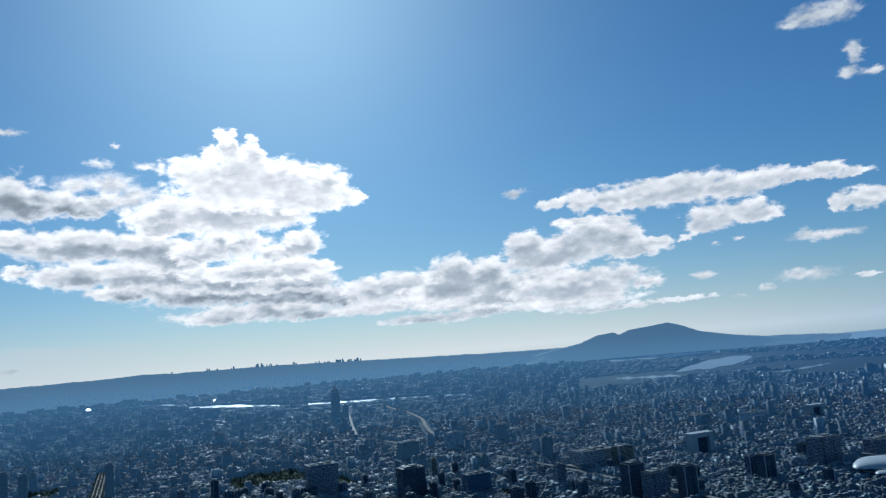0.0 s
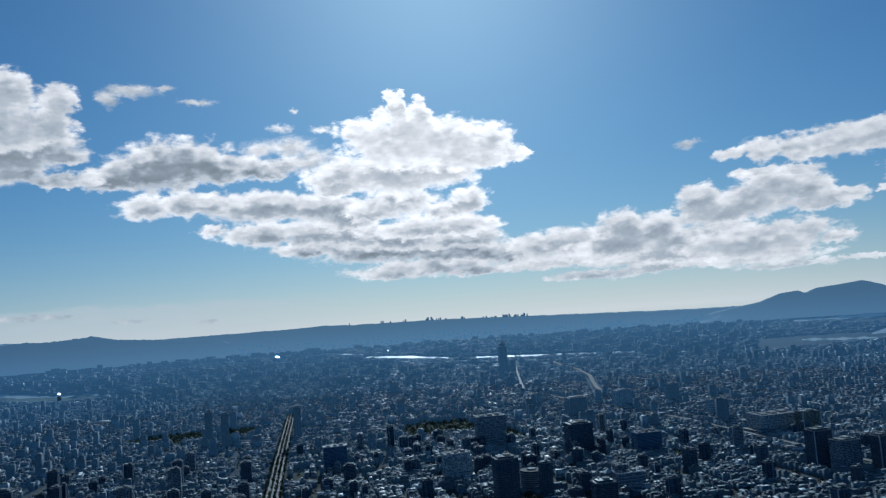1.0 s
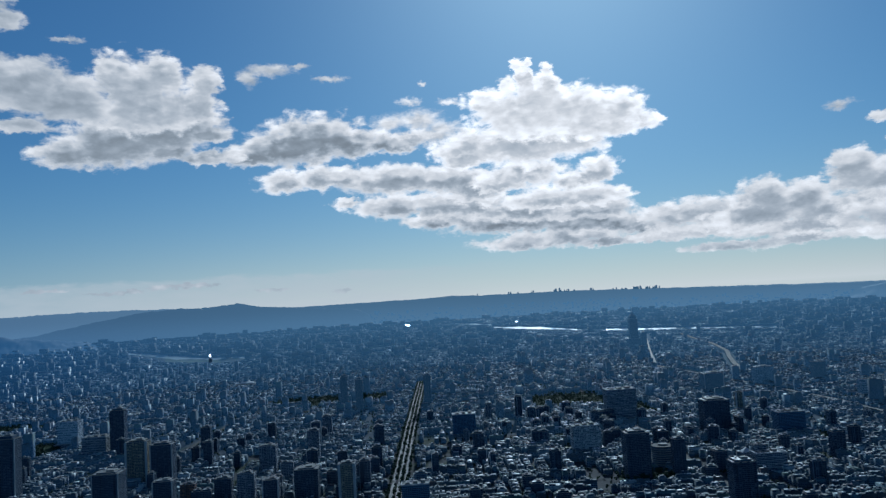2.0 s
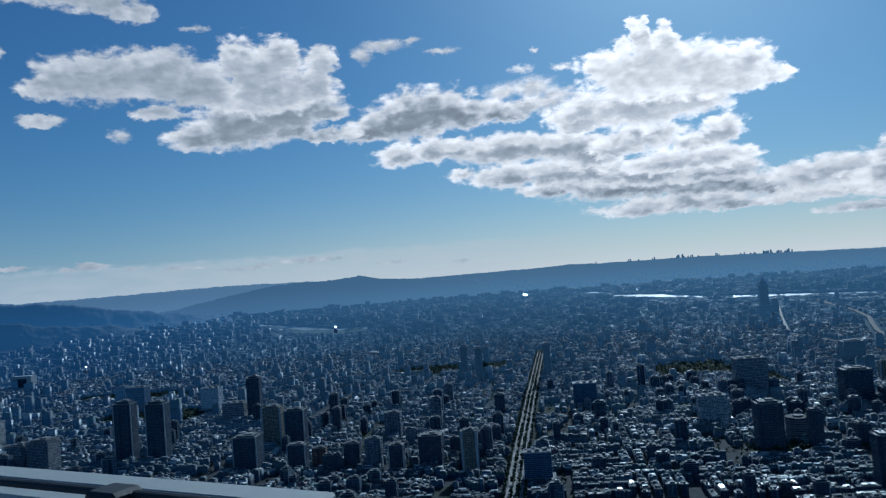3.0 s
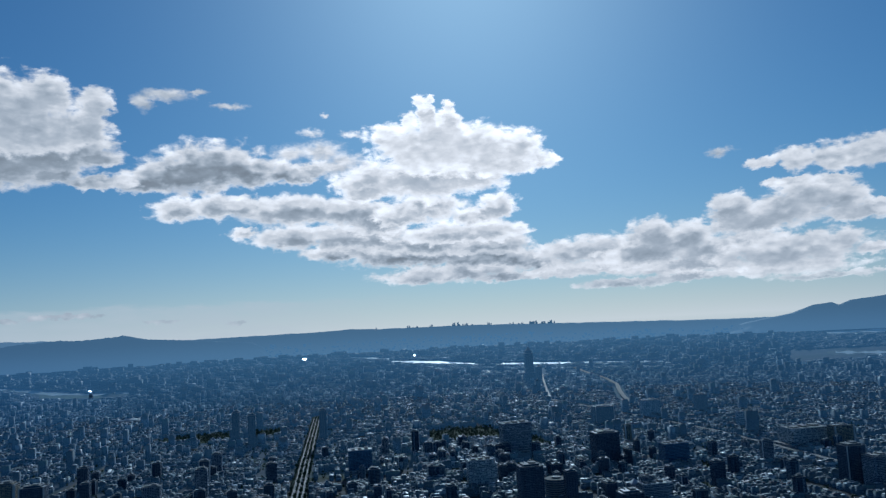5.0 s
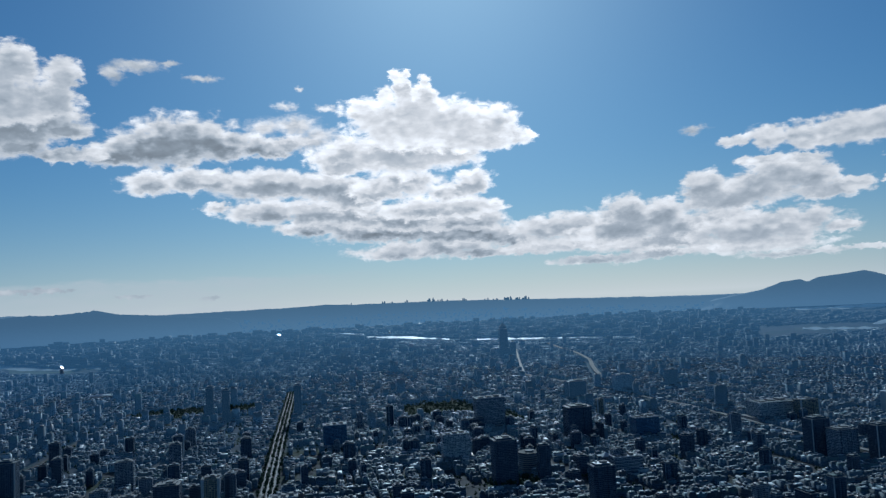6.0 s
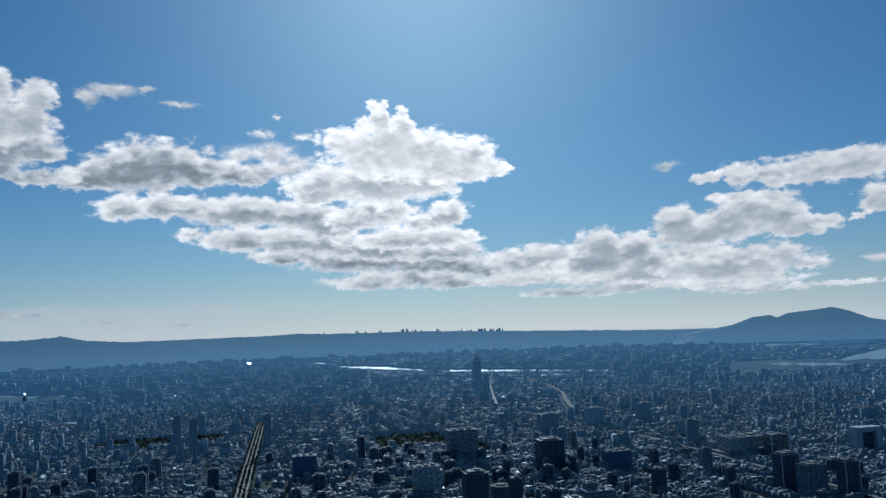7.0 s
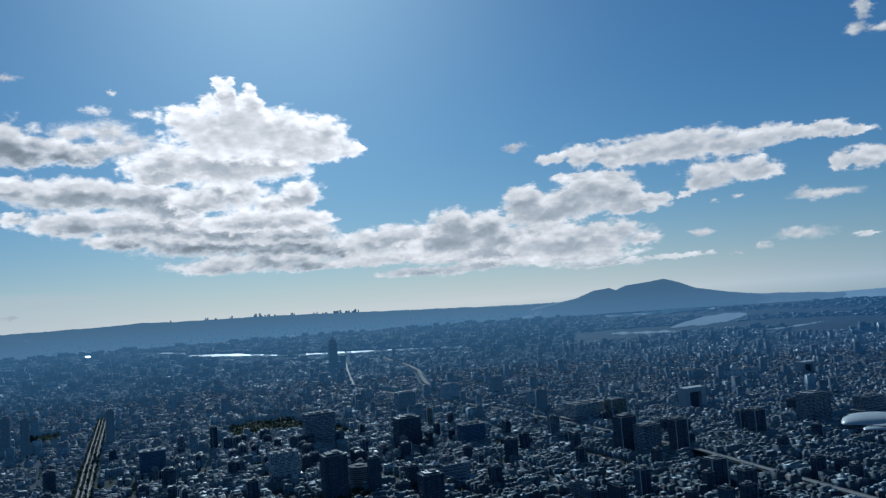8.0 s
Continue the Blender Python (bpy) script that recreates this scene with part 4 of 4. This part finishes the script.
# ---- the fabric of the city: blocks of flats in rows ----
def lots():
    """True places of buildings: x, y, width, depth, height, in rows along a street grid with alleys."""
    g = random.Random(11)
    out = []
    bx = -5200
    while bx < 6800:
        bw = g.uniform(70, 130)
        by = 700 + g.uniform(0, 60)
        while by < 5600:
            bd = g.uniform(60, 110)
            bx0 = bx
            bx += g.uniform(-28, 28)
            cx, cy = bx + bw / 2, by + bd / 2
            a, r = math.degrees(math.atan2(cx, cy)), math.hypot(cx, cy)
            if -46 < a < 60 and 1250 < r < 5600:
                tone = noise.noise(Vector((cx * 0.0012, cy * 0.0012, 5)))
                along_y = g.random() < 0.4  # rows of some blocks run away from the tower
                y = by
                while y < by + bd - 8:
                    d = g.uniform(10, 15)
                    x = bx + g.uniform(0, 3)
                    row = 12 + 3.3 * g.choice((0, 0, 1, 1, 2)) + (5 if tone > 0.25 else 0)
                    while x < bx + bw - 8:
                        w = g.choice((g.uniform(9, 17), g.uniform(9, 17), g.uniform(14, 28), g.uniform(24, 40)))
                        h = row + g.choice((0, 0, 0, 3.3, -3.3))
                        q = g.random()
                        dd = d
                        if q < (0.03 + 0.06 * max(tone, 0)) * (0.55 if a > 28 else 1.0):
                            h, w, dd = g.uniform(28, 52), g.uniform(16, 26), max(d, 15)
                        elif q > 0.996:
                            h, w, dd = g.uniform(50, 78), g.uniform(20, 28), max(d, 20)
                        if g.random() > 0.07:
                            u, v = x + w / 2 - bx, y + dd / 2 - by
                            out.append((bx + v * bw / bd, by + u * bd / bw, dd * bw / bd, w * bd / bw, h) if along_y else (bx + u, by + v, w, dd, h))
                        x += w + (g.uniform(0.5, 2) if g.random() < 0.8 else g.uniform(4, 9))
                    y += d + g.uniform(5, 9)
            bx = bx0
            by += bd + g.choice((9, 11, 14, 20))
        bx += bw + g.choice((9, 11, 14, 18))
    return [q for q in out if free(q[0], q[1], 6) and off_roads(q[0], q[1], max(q[2], q[3]) * 0.5)
            and all(abs(q[0] - b[0]) > m + q[2] / 2 + 2 or abs(q[1] - b[1]) > m * 0.8 + q[3] / 2 + 2 for b, m in BIG)]


def far_lots():
    """Coarser blocks beyond, out to the foot of the hills."""
    g = random.Random(12)
    out = []
    while len(out) < 24000:
        r = math.sqrt(g.uniform(5400 ** 2, 9000 ** 2)) if g.random() < 0.62 else g.uniform(8800, 14000)
        a = g.uniform(-43, 58)
        x, y = polar(a, r)
        x, y = round(x / 24) * 24 + g.uniform(-6, 6), round(y / 24) * 24 + g.uniform(-6, 6)
        if not dry(x, y) or not off_roads(x, y, 55):
            continue
        if a < -30 and r > 6200 + (a + 43) * 260:
            continue
        big = r / 5400
        open_land = a > 33 and r > 6000
        if open_land and (g.random() < 0.55 or noise.noise(Vector((x * 0.0006, y * 0.0006, 2.0))) > 0.12):
            continue
        shore = any(not dry(*polar(a, r + q)) for q in (300, 750, 1300))
        h = g.uniform(10, 24) if g.random() < 0.93 else g.uniform(28, 80)
        if open_land:
            h *= 0.55
        if shore:
            h = g.uniform(6, 11)
        out.append((x, y, g.uniform(20, 60) * big, g.uniform(14, 30) * big, h))
    return out


BOX = np.array([(-1, -1, 0), (1, -1, 0), (1, 1, 0), (-1, 1, 0), (-1, -1, 1), (1, -1, 1), (1, 1, 1), (-1, 1, 1)], float)
SIDES = np.array([(0, 1, 5, 4), (1, 2, 6, 5), (2, 3, 7, 6), (3, 0, 4, 7), (4, 5, 6, 7)])


def boxes_mesh(name, items, mat):
    """Many boxes in one mesh; an item is x, y, z, width, depth, height, turn, tilt of the top, all true."""
    q = np.array(items, float)
    n = len(q)
    v = np.repeat(BOX[None], n, 0)
    top = v[:, :, 2] > 0.5
    lx, ly = v[:, :, 0] * q[:, 3, None] / 2, v[:, :, 1] * q[:, 4, None] / 2
    lz = v[:, :, 2] * q[:, 5, None] + top * v[:, :, 1] * q[:, 7, None]
    c, s = np.cos(q[:, 6, None]), np.sin(q[:, 6, None])
    x, y, z = q[:, 0, None] + lx * c - ly * s, q[:, 1, None] + lx * s + ly * c, q[:, 2, None] + lz
    r = np.hypot(q[:, 0], q[:, 1])
    k = (drawn(r) / r)[:, None]
    co = np.stack([x * k, y * k, EYE + (z - EYE) * k], 2).reshape(-1, 3)
    fc = (SIDES[None] + (np.arange(n) * 8)[:, None, None]).reshape(-1, 4)
    me = bpy.data.meshes.new(name)
    me.vertices.add(len(co))
    me.vertices.foreach_set("co", co.ravel())
    me.loops.add(fc.size)
    me.loops.foreach_set("vertex_index", fc.ravel().astype(np.int32))
    me.polygons.add(len(fc))
    me.polygons.foreach_set("loop_start", np.arange(0, fc.size, 4, dtype=np.int32))
    me.materials.append(mat)
    me.update(calc_edges=True)
    me.validate()
    return new(name, me)


def clutter(g, x, y, w, d, h):
    """Stair houses, tin-roofed sheds and tanks on a roof."""
    out = []
    if g.random() < 0.85:
        out.append((x + g.uniform(-.25, .25) * w, y + g.uniform(-.25, .25) * d, h, min(4.5, w * .4), min(4.0, d * .4), g.uniform(2.4, 4.2), 0, 0))
    n = max(1, int(w / 11))
    for q in range(n):
        if g.random() < 0.5:
            dd = d * g.uniform(.3, .65)
            out.append((x + ((q + .5) / n - .5) * w, y + g.uniform(-.1, .1) * d, h, w / n * g.uniform(.5, .95), dd, g.uniform(2.2, 2.9), 0, dd / 2 * g.choice((-.12, .06, .1, .14, .2))))
    for _ in range(g.choice((1, 2, 2, 3, 4))):
        out.append((x + g.uniform(-.4, .4) * w, y + g.uniform(-.4, .4) * d, h, g.uniform(1.4, 3.6), g.uniform(1.4, 3.0), g.uniform(1.2, 3.0), 0, g.choice((0, 0, .3, -.3))))
    return out


city = sorted(lots(), key=lambda q: math.hypot(q[0], q[1]))
low = [q for q in city if q[4] <= 27]
tall = [q for q in city if q[4] > 27]
NEAR = 300
near_low, near_tall = low[:NEAR], tall[:210]
mid, bits = [], []
g = random.Random(5)
for x, y, w, d, h in low[NEAR:] + tall[210:]:
    mid.append((x, y, -0.5, w, d, h + 0.5, g.uniform(-.02, .02), 0))
    if math.hypot(x, y) < 4300:
        bits += clutter(g, x, y, w, d, h)
far = [(x, y, -0.5, w, d, h, g.uniform(-.4, .4), 0) for x, y, w, d, h in far_lots()]
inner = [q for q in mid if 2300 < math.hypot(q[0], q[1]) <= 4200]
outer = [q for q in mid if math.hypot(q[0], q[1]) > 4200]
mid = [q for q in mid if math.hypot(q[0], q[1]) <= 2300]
# near to outer blocks carry painted haze in their emission
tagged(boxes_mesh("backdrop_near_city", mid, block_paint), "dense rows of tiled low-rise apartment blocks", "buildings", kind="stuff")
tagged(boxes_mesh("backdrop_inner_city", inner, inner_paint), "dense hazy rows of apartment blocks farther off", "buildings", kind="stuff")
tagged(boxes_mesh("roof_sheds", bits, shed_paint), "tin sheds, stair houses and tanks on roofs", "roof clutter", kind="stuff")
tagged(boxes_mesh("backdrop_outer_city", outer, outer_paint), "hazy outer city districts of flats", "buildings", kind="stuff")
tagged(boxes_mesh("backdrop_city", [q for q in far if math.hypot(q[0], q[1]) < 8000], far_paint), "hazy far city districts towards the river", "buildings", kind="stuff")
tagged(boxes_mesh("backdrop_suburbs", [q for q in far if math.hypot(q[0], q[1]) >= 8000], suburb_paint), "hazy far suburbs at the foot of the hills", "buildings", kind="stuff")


def slope_lots():
    """Houses and estates that climb the lower slopes of the plateau."""
    g = random.Random(14)
    out = []
    line = crest([(-16, 0.0), (-10, 0.12), (-1, 0.17), (11, 0.1), (18, -0.12), (28, -0.42), (34, -0.5), (48, -0.9)])
    while len(out) < 1500:
        a, f = g.uniform(-13, 46), g.random() ** 1.6 * 0.42
        rad = 4270 + 270 * f
        top = math.tan(radians(float(line(a)))) * (4270 + 270 * 0.62) + EYE
        base = EYE + math.tan(radians(-1.9)) * rad
        z = base + (top - base) * (f / 0.62) ** 1.15
        out.append((math.sin(radians(a)) * rad, math.cos(radians(a)) * rad, z, g.uniform(4, 14), g.uniform(4, 8), g.uniform(3, 6) if g.random() < 0.9 else g.uniform(7, 15)))
    return out


verts, faces = [], []
for x, y, z, w, d, h in slope_lots():
    o = len(verts)
    verts += [(x + q[0] * w / 2, y + q[1] * d / 2, z - 4 + q[2] * (h + 4)) for q in BOX.tolist()]
    faces += (SIDES + o).tolist()
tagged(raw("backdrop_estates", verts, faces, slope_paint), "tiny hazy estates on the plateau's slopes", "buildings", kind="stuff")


# ---- the nearest houses, each a thing of its own ----
def house_kit(w, d, h, g):
    """One apartment house: body, parapets, stair house, tin shed, tank and balconies."""
    ob = new("apartment_house")
    part("body", box(bmesh.new(), 0, 0, -0.5, w, d, h + 0.5), house_paint, ob)
    for x, y, a, b in ((0, d / 2, w, 0.3), (0, -d / 2, w, 0.3), (w / 2, 0, 0.3, d), (-w / 2, 0, 0.3, d)):
        part("parapet", box(bmesh.new(), x, y, h, a, b, 1.0), concrete, ob)
    part("stair_house", box(bmesh.new(), w * g.uniform(-.25, .25), d * g.uniform(-.2, .2), h, min(4.5, w * .35), min(4.0, d * .35), 3.0), house_paint, ob)
    if g.random() < 0.7:
        bm = box(bmesh.new(), w * g.uniform(-.1, .1), d * 0.1, h, w * 0.6, d * 0.45, 2.4)
        for v in bm.verts:
            if v.co.z > h + 1 and v.co.y > 0:
                v.co.z += 0.8
        part("tin_shed", bm, steel if g.random() < 0.3 else house_paint, ob)
    part("water_tank", tube(bmesh.new(), w * g.uniform(-.35, .35), -d * 0.3, h, 0.9, 2.2, 8), steel, ob)
    for q in range(2):
        part("balcony_stack", box(bmesh.new(), (q - 0.5) * w * 0.5, -d / 2 - 0.5, 3.2, w * 0.22, 1.0, h - 4.0), house_paint, ob)
    return ob


g = random.Random(8)
kits = []
for x, y, w, d, h in near_low:
    p, s = spot(x, y)
    fit_kit = [k for k in kits if abs(k[1] - w) < 1.5 and abs(k[2] - d) < 1.5 and abs(k[3] - h) < 2.5]
    if fit_kit:
        ob = copy_thing(fit_kit[0][0], Matrix.Translation(p))
    else:
        ob = house_kit(w, d, h, g)
        ob.matrix_world = Matrix.Translation(p)
        kits.append((ob, w, d, h))
    tagged(ob, "low tiled apartment house with roof sheds and tank", "apartment house", "houses of the city")


def block_kit(w, d, h, g):
    """A mid-rise block: body, setback storey, roof rim, lift house, tank, bays and a pale corner pier."""
    ob = new("tower_block")
    mat = g.choice((tower_paint, tower_paint, tower_dark, tower_grey))
    part("body", box(bmesh.new(), 0, 0, -0.5, w, d, h - 2.5), mat, ob)
    part("setback_storey", box(bmesh.new(), 0, d * 0.05, h - 3, w * 0.78, d * 0.75, 3.2), mat, ob)
    for x, y, a, b in ((0, d / 2, w, 0.3), (0, -d / 2, w, 0.3), (w / 2, 0, 0.3, d), (-w / 2, 0, 0.3, d)):
        part("roof_rim", box(bmesh.new(), x, y, h - 3, a + 0.2, b + 0.2, 1.2), concrete, ob)
    part("lift_house", box(bmesh.new(), w * g.uniform(-.2, .2), 0, h + 0.2, w * 0.3, d * 0.35, 3.4), concrete, ob)
    part("water_tank", tube(bmesh.new(), w * 0.25, d * 0.1, h + 0.2, 1.2, 2.4, 8), steel, ob)
    for q in (-1, 1):
        part("bay", box(bmesh.new(), q * w * 0.24, -d / 2 - 0.6, 4, w * 0.26, 1.4, h - 9), mat, ob)
    part("corner_pier", box(bmesh.new(), g.choice((-1, 1)) * w / 2, -d / 2, 0, 1.6, 1.6, h - 1), pale_rib if g.random() < 0.4 else mat, ob)
    return ob


kits = []
for x, y, w, d, h in near_tall:
    p, s = spot(x, y)
    fit_kit = [k for k in kits if abs(k[1] - w) < 2 and abs(k[2] - d) < 2 and abs(k[3] - h) < 3]
    m = Matrix.Translation(p) @ Matrix.Scale(s, 4)
    if fit_kit:
        ob = copy_thing(fit_kit[0][0], Matrix.Translation(p))
        ob.scale = (s,) * 3
    else:
        ob = block_kit(w, d, h, g)
        ob.matrix_world = m
        kits.append((ob, w, d, h))
    tagged(ob, "tall tiled apartment block with bays and a roof tank" if h < 50 else "high residential block rising over low houses", "apartment block", "blocks of the city")


# ---- trees in parks and along the boulevard ----
def tree_mesh(seed):
    g = random.Random(seed)
    crown = bmesh.new()
    for _ in range(26):
        a, q, z = g.uniform(0, 6.28), g.uniform(0, 4.2) ** 1.0, g.uniform(4.5, 11)
        q *= 1.0 - abs(z - 7.2) / 7
        bmesh.ops.create_icosphere(crown, subdivisions=1, radius=g.uniform(0.9, 2.0), matrix=Matrix.Translation((math.cos(a) * q, math.sin(a) * q, z)) @ Matrix.Rotation(a, 4, "X") @ Matrix.Diagonal((1, g.uniform(.7, 1.3), g.uniform(.5, .9), 1)))
    for v in crown.verts:
        v.co += Vector((g.uniform(-.3, .3), g.uniform(-.3, .3), g.uniform(-.3, .3)))
    trunk = tube(bmesh.new(), 0, 0, 0, 0.4, 6, 7, 0.18)
    for q in range(4):
        a = q * 1.6 + g.random()
        m = Matrix.Translation((0, 0, 4.0)) @ Matrix.Rotation(a, 4, "Z") @ Matrix.Rotation(0.7, 4, "Y") @ Matrix.Translation((0, 0, 1.5))
        bmesh.ops.create_cone(trunk, cap_ends=True, segments=5, radius1=0.16, radius2=0.05, depth=3, matrix=m)
    return crown, trunk


trees = []
for i in range(5):
    crown, trunk = tree_mesh(20 + i)
    ob = tagged(new("tree"), "broad-leaved green park tree among the streets", "tree", "city trees")
    part("crown", crown, leaf, ob)
    part("trunk", trunk, bark, ob)
    trees.append(ob)
spots = []
for px, py, a, b in PARKS:
    for _ in range(int(a * b / 75) + 6):
        spots.append((px + g.uniform(-a, a), py + g.uniform(-b, b)))
for y in np.arange(1250, 3650, 17):
    for off in (-19, -6, 6, 19):
        if g.random() < 0.72:
            spots.append((float(np.interp(y, [1614, 2400, 3712], [-87, -78, -56])) + off, float(y) + g.uniform(-4, 4)))
spots.sort(key=lambda q: math.hypot(*q))
for i, (x, y) in enumerate(spots[:300]):
    p, s = spot(x, y)
    m = Matrix.Translation(p) @ Matrix.Rotation(g.uniform(0, 6.3), 4, "Z")
    size = s * g.uniform(0.75, 1.35)
    if i < 5:
        trees[i].matrix_world = m @ Matrix.Scale(size, 4)
    else:
        copy_thing(trees[i % 5], m).scale = (size,) * 3
lump = bmesh.new()
bmesh.ops.create_icosphere(lump, subdivisions=1, radius=1)
lump_v, lump_f = np.array([v.co[:] for v in lump.verts]), np.array([[v.index for v in f.verts] for f in lump.faces])
lump.free()
wood_v, wood_f = [], []
for x, y in spots[300:]:
    p, s = spot(x, y)
    for q in range(9):
        k = np.array((1, g.uniform(.7, 1.2), .75)) * s * g.uniform(1.3, 2.5)
        c = np.array(p) + np.array((g.uniform(-3.2, 3.2), g.uniform(-3.2, 3.2), g.uniform(2.5, 10))) * s
        wood_f += (lump_f + len(lump_v) * len(wood_v)).tolist()
        wood_v.append(lump_v * k * (1 + 0.25 * np.sin(lump_v[:, ::-1] * 7 + q)) + c)
tagged(raw("park_woods", np.concatenate(wood_v).tolist(), wood_f, leaf), "green tree crowns in parks far off", "trees", kind="stuff")

# street trees fill yards and verges between the blocks
cells = set()
for x, y, w, d, h in city:
    for u in range(int((x - w / 2) // 5), int((x + w / 2) // 5) + 1):
        for v in range(int((y - d / 2) // 5), int((y + d / 2) // 5) + 1):
            cells.add((u, v))
wood_v, wood_f = [], []
while len(wood_v) < 16000:
    az, r = g.uniform(-43, 57), math.sqrt(g.uniform(1350 ** 2, 3400 ** 2))
    x, y = polar(az, r)
    if (int(x // 5), int(y // 5)) in cells or not off_roads(x, y, 3) or any(abs(x - b[0]) < m + 4 and abs(y - b[1]) < m + 4 for b, m in BIG):
        continue
    p, s = spot(x, y)
    for q in range(5):
        k = np.array((1, g.uniform(.7, 1.2), .8)) * s * g.uniform(1.4, 2.6)
        c = np.array(p) + np.array((g.uniform(-2.5, 2.5), g.uniform(-2.5, 2.5), g.uniform(2.0, 8))) * s
        wood_f += (lump_f + len(lump_v) * len(wood_v)).tolist()
        wood_v.append(lump_v * k * (1 + 0.25 * np.sin(lump_v[:, ::-1] * 7 + q)) + c)
tagged(raw("street_trees", np.concatenate(wood_v).tolist(), wood_f, leaf), "dark green street trees between the blocks", "trees", kind="stuff")

for i, (px, py, a, b) in enumerate(PARKS):
    verts = [spot(px + u * a * (1 - .06 * (v * v)), py + v * b, 0.25)[0] for v in np.linspace(-1, 1, 6) for u in np.linspace(-1, 1, 6)]
    faces = [(r * 6 + c, r * 6 + c + 1, r * 6 + c + 7, r * 6 + c + 6) for r in range(5) for c in range(5)]
    tagged(raw(f"lawn_{i + 1}", verts, faces, grass), "green park lawn among apartment blocks", "lawn", kind="structure")

# ---- far towers on the plateau and across the river ----
g = random.Random(31)
for i in range(46):
    az = g.choice((g.uniform(9.5, 17.5), g.uniform(9.5, 17.5), g.uniform(2, 9), 9.9 + g.uniform(-.25, .25), g.uniform(15.2, 17)))
    rad = 4270 + 270 * 0.62
    el = float(np.interp(az, [1.8, 4, 11, 18], [0.26, 0.17, 0.1, -0.12]))
    h = g.uniform(8, 16) if i % 4 else g.uniform(15, 24)
    ob = tagged(new("far_tower"), "tiny hazy tower block on the plateau's edge", "tower block", "towers on the horizon")
    ob.matrix_world = Matrix.Translation((math.sin(radians(az)) * rad, math.cos(radians(az)) * rad, EYE + math.tan(radians(el)) * rad - 4))
    w = g.uniform(4, 9)
    part("body", box(bmesh.new(), 0, 0, 0, w, 5, h, 0.3), far_block, ob)
    part("roof_house", box(bmesh.new(), 0, 0, h, w * 0.4, 3, 1.5), far_block, ob)


# ---- the terrace edge in front of the camera ----
def terrace():
    turn = radians(-20.4)

    def at(bm):
        bmesh.ops.rotate(bm, verts=bm.verts, cent=(0, 0, 0), matrix=Matrix.Rotation(turn, 3, "Z"))
        return bm

    top, far_edge = EYE - 1.27, 3.80
    ob = tagged(new("terrace_parapet"), "white coated metal parapet with black cable groove", "parapet")
    for name, start, wide, drop, mat in (("outer_coping", 0.0, 0.27, 0.0, white_metal), ("cable_groove", 0.27, 0.15, 0.07, black_rubber),
                                         ("middle_coping", 0.42, 0.17, 0.01, white_metal), ("gutter", 0.59, 0.2, 0.1, black_rubber), ("inner_coping", 0.79, 0.4, 0.03, white_metal)):
        part(name, at(box(bmesh.new(), -8.05, far_edge - start - wide / 2, top - drop - 0.3, 10.3, wide, 0.3, 0.02)), mat, ob)
    part("wall", at(box(bmesh.new(), -8.05, far_edge - 0.6, top - 2.1, 10.3, 1.0, 1.7)), white_metal, ob)
    for x in (-11.0, -7.7, -4.45):
        part("clamp", at(box(bmesh.new(), x, far_edge - 0.40, top - 0.07, 0.30, 0.26, 0.11, 0.03)), black_rubber, ob)
    cable = bmesh.new()
    m = Matrix.Translation((-8.05, far_edge - 0.345, top - 0.03)) @ Matrix.Rotation(radians(90), 4, "Y")
    bmesh.ops.create_cone(cable, cap_ends=True, segments=12, radius1=0.05, radius2=0.05, depth=10.2, matrix=m)
    part("cable", at(cable), black_rubber, ob)
    deck = part("deck", at(box(bmesh.new(), 0, -20, EYE - 3.2, 52, 50, 1.0)), concrete)
    tagged(deck, "grey concrete terrace deck", "deck", kind="structure")
    shaft = part("tower_shaft", at(box(bmesh.new(), 0, -21, -1, 46, 44, EYE - 2.2, 2.0)), tower_blue)
    tagged(shaft, "blue-green glass skyscraper shaft under the terrace", "skyscraper", kind="structure")


terrace()
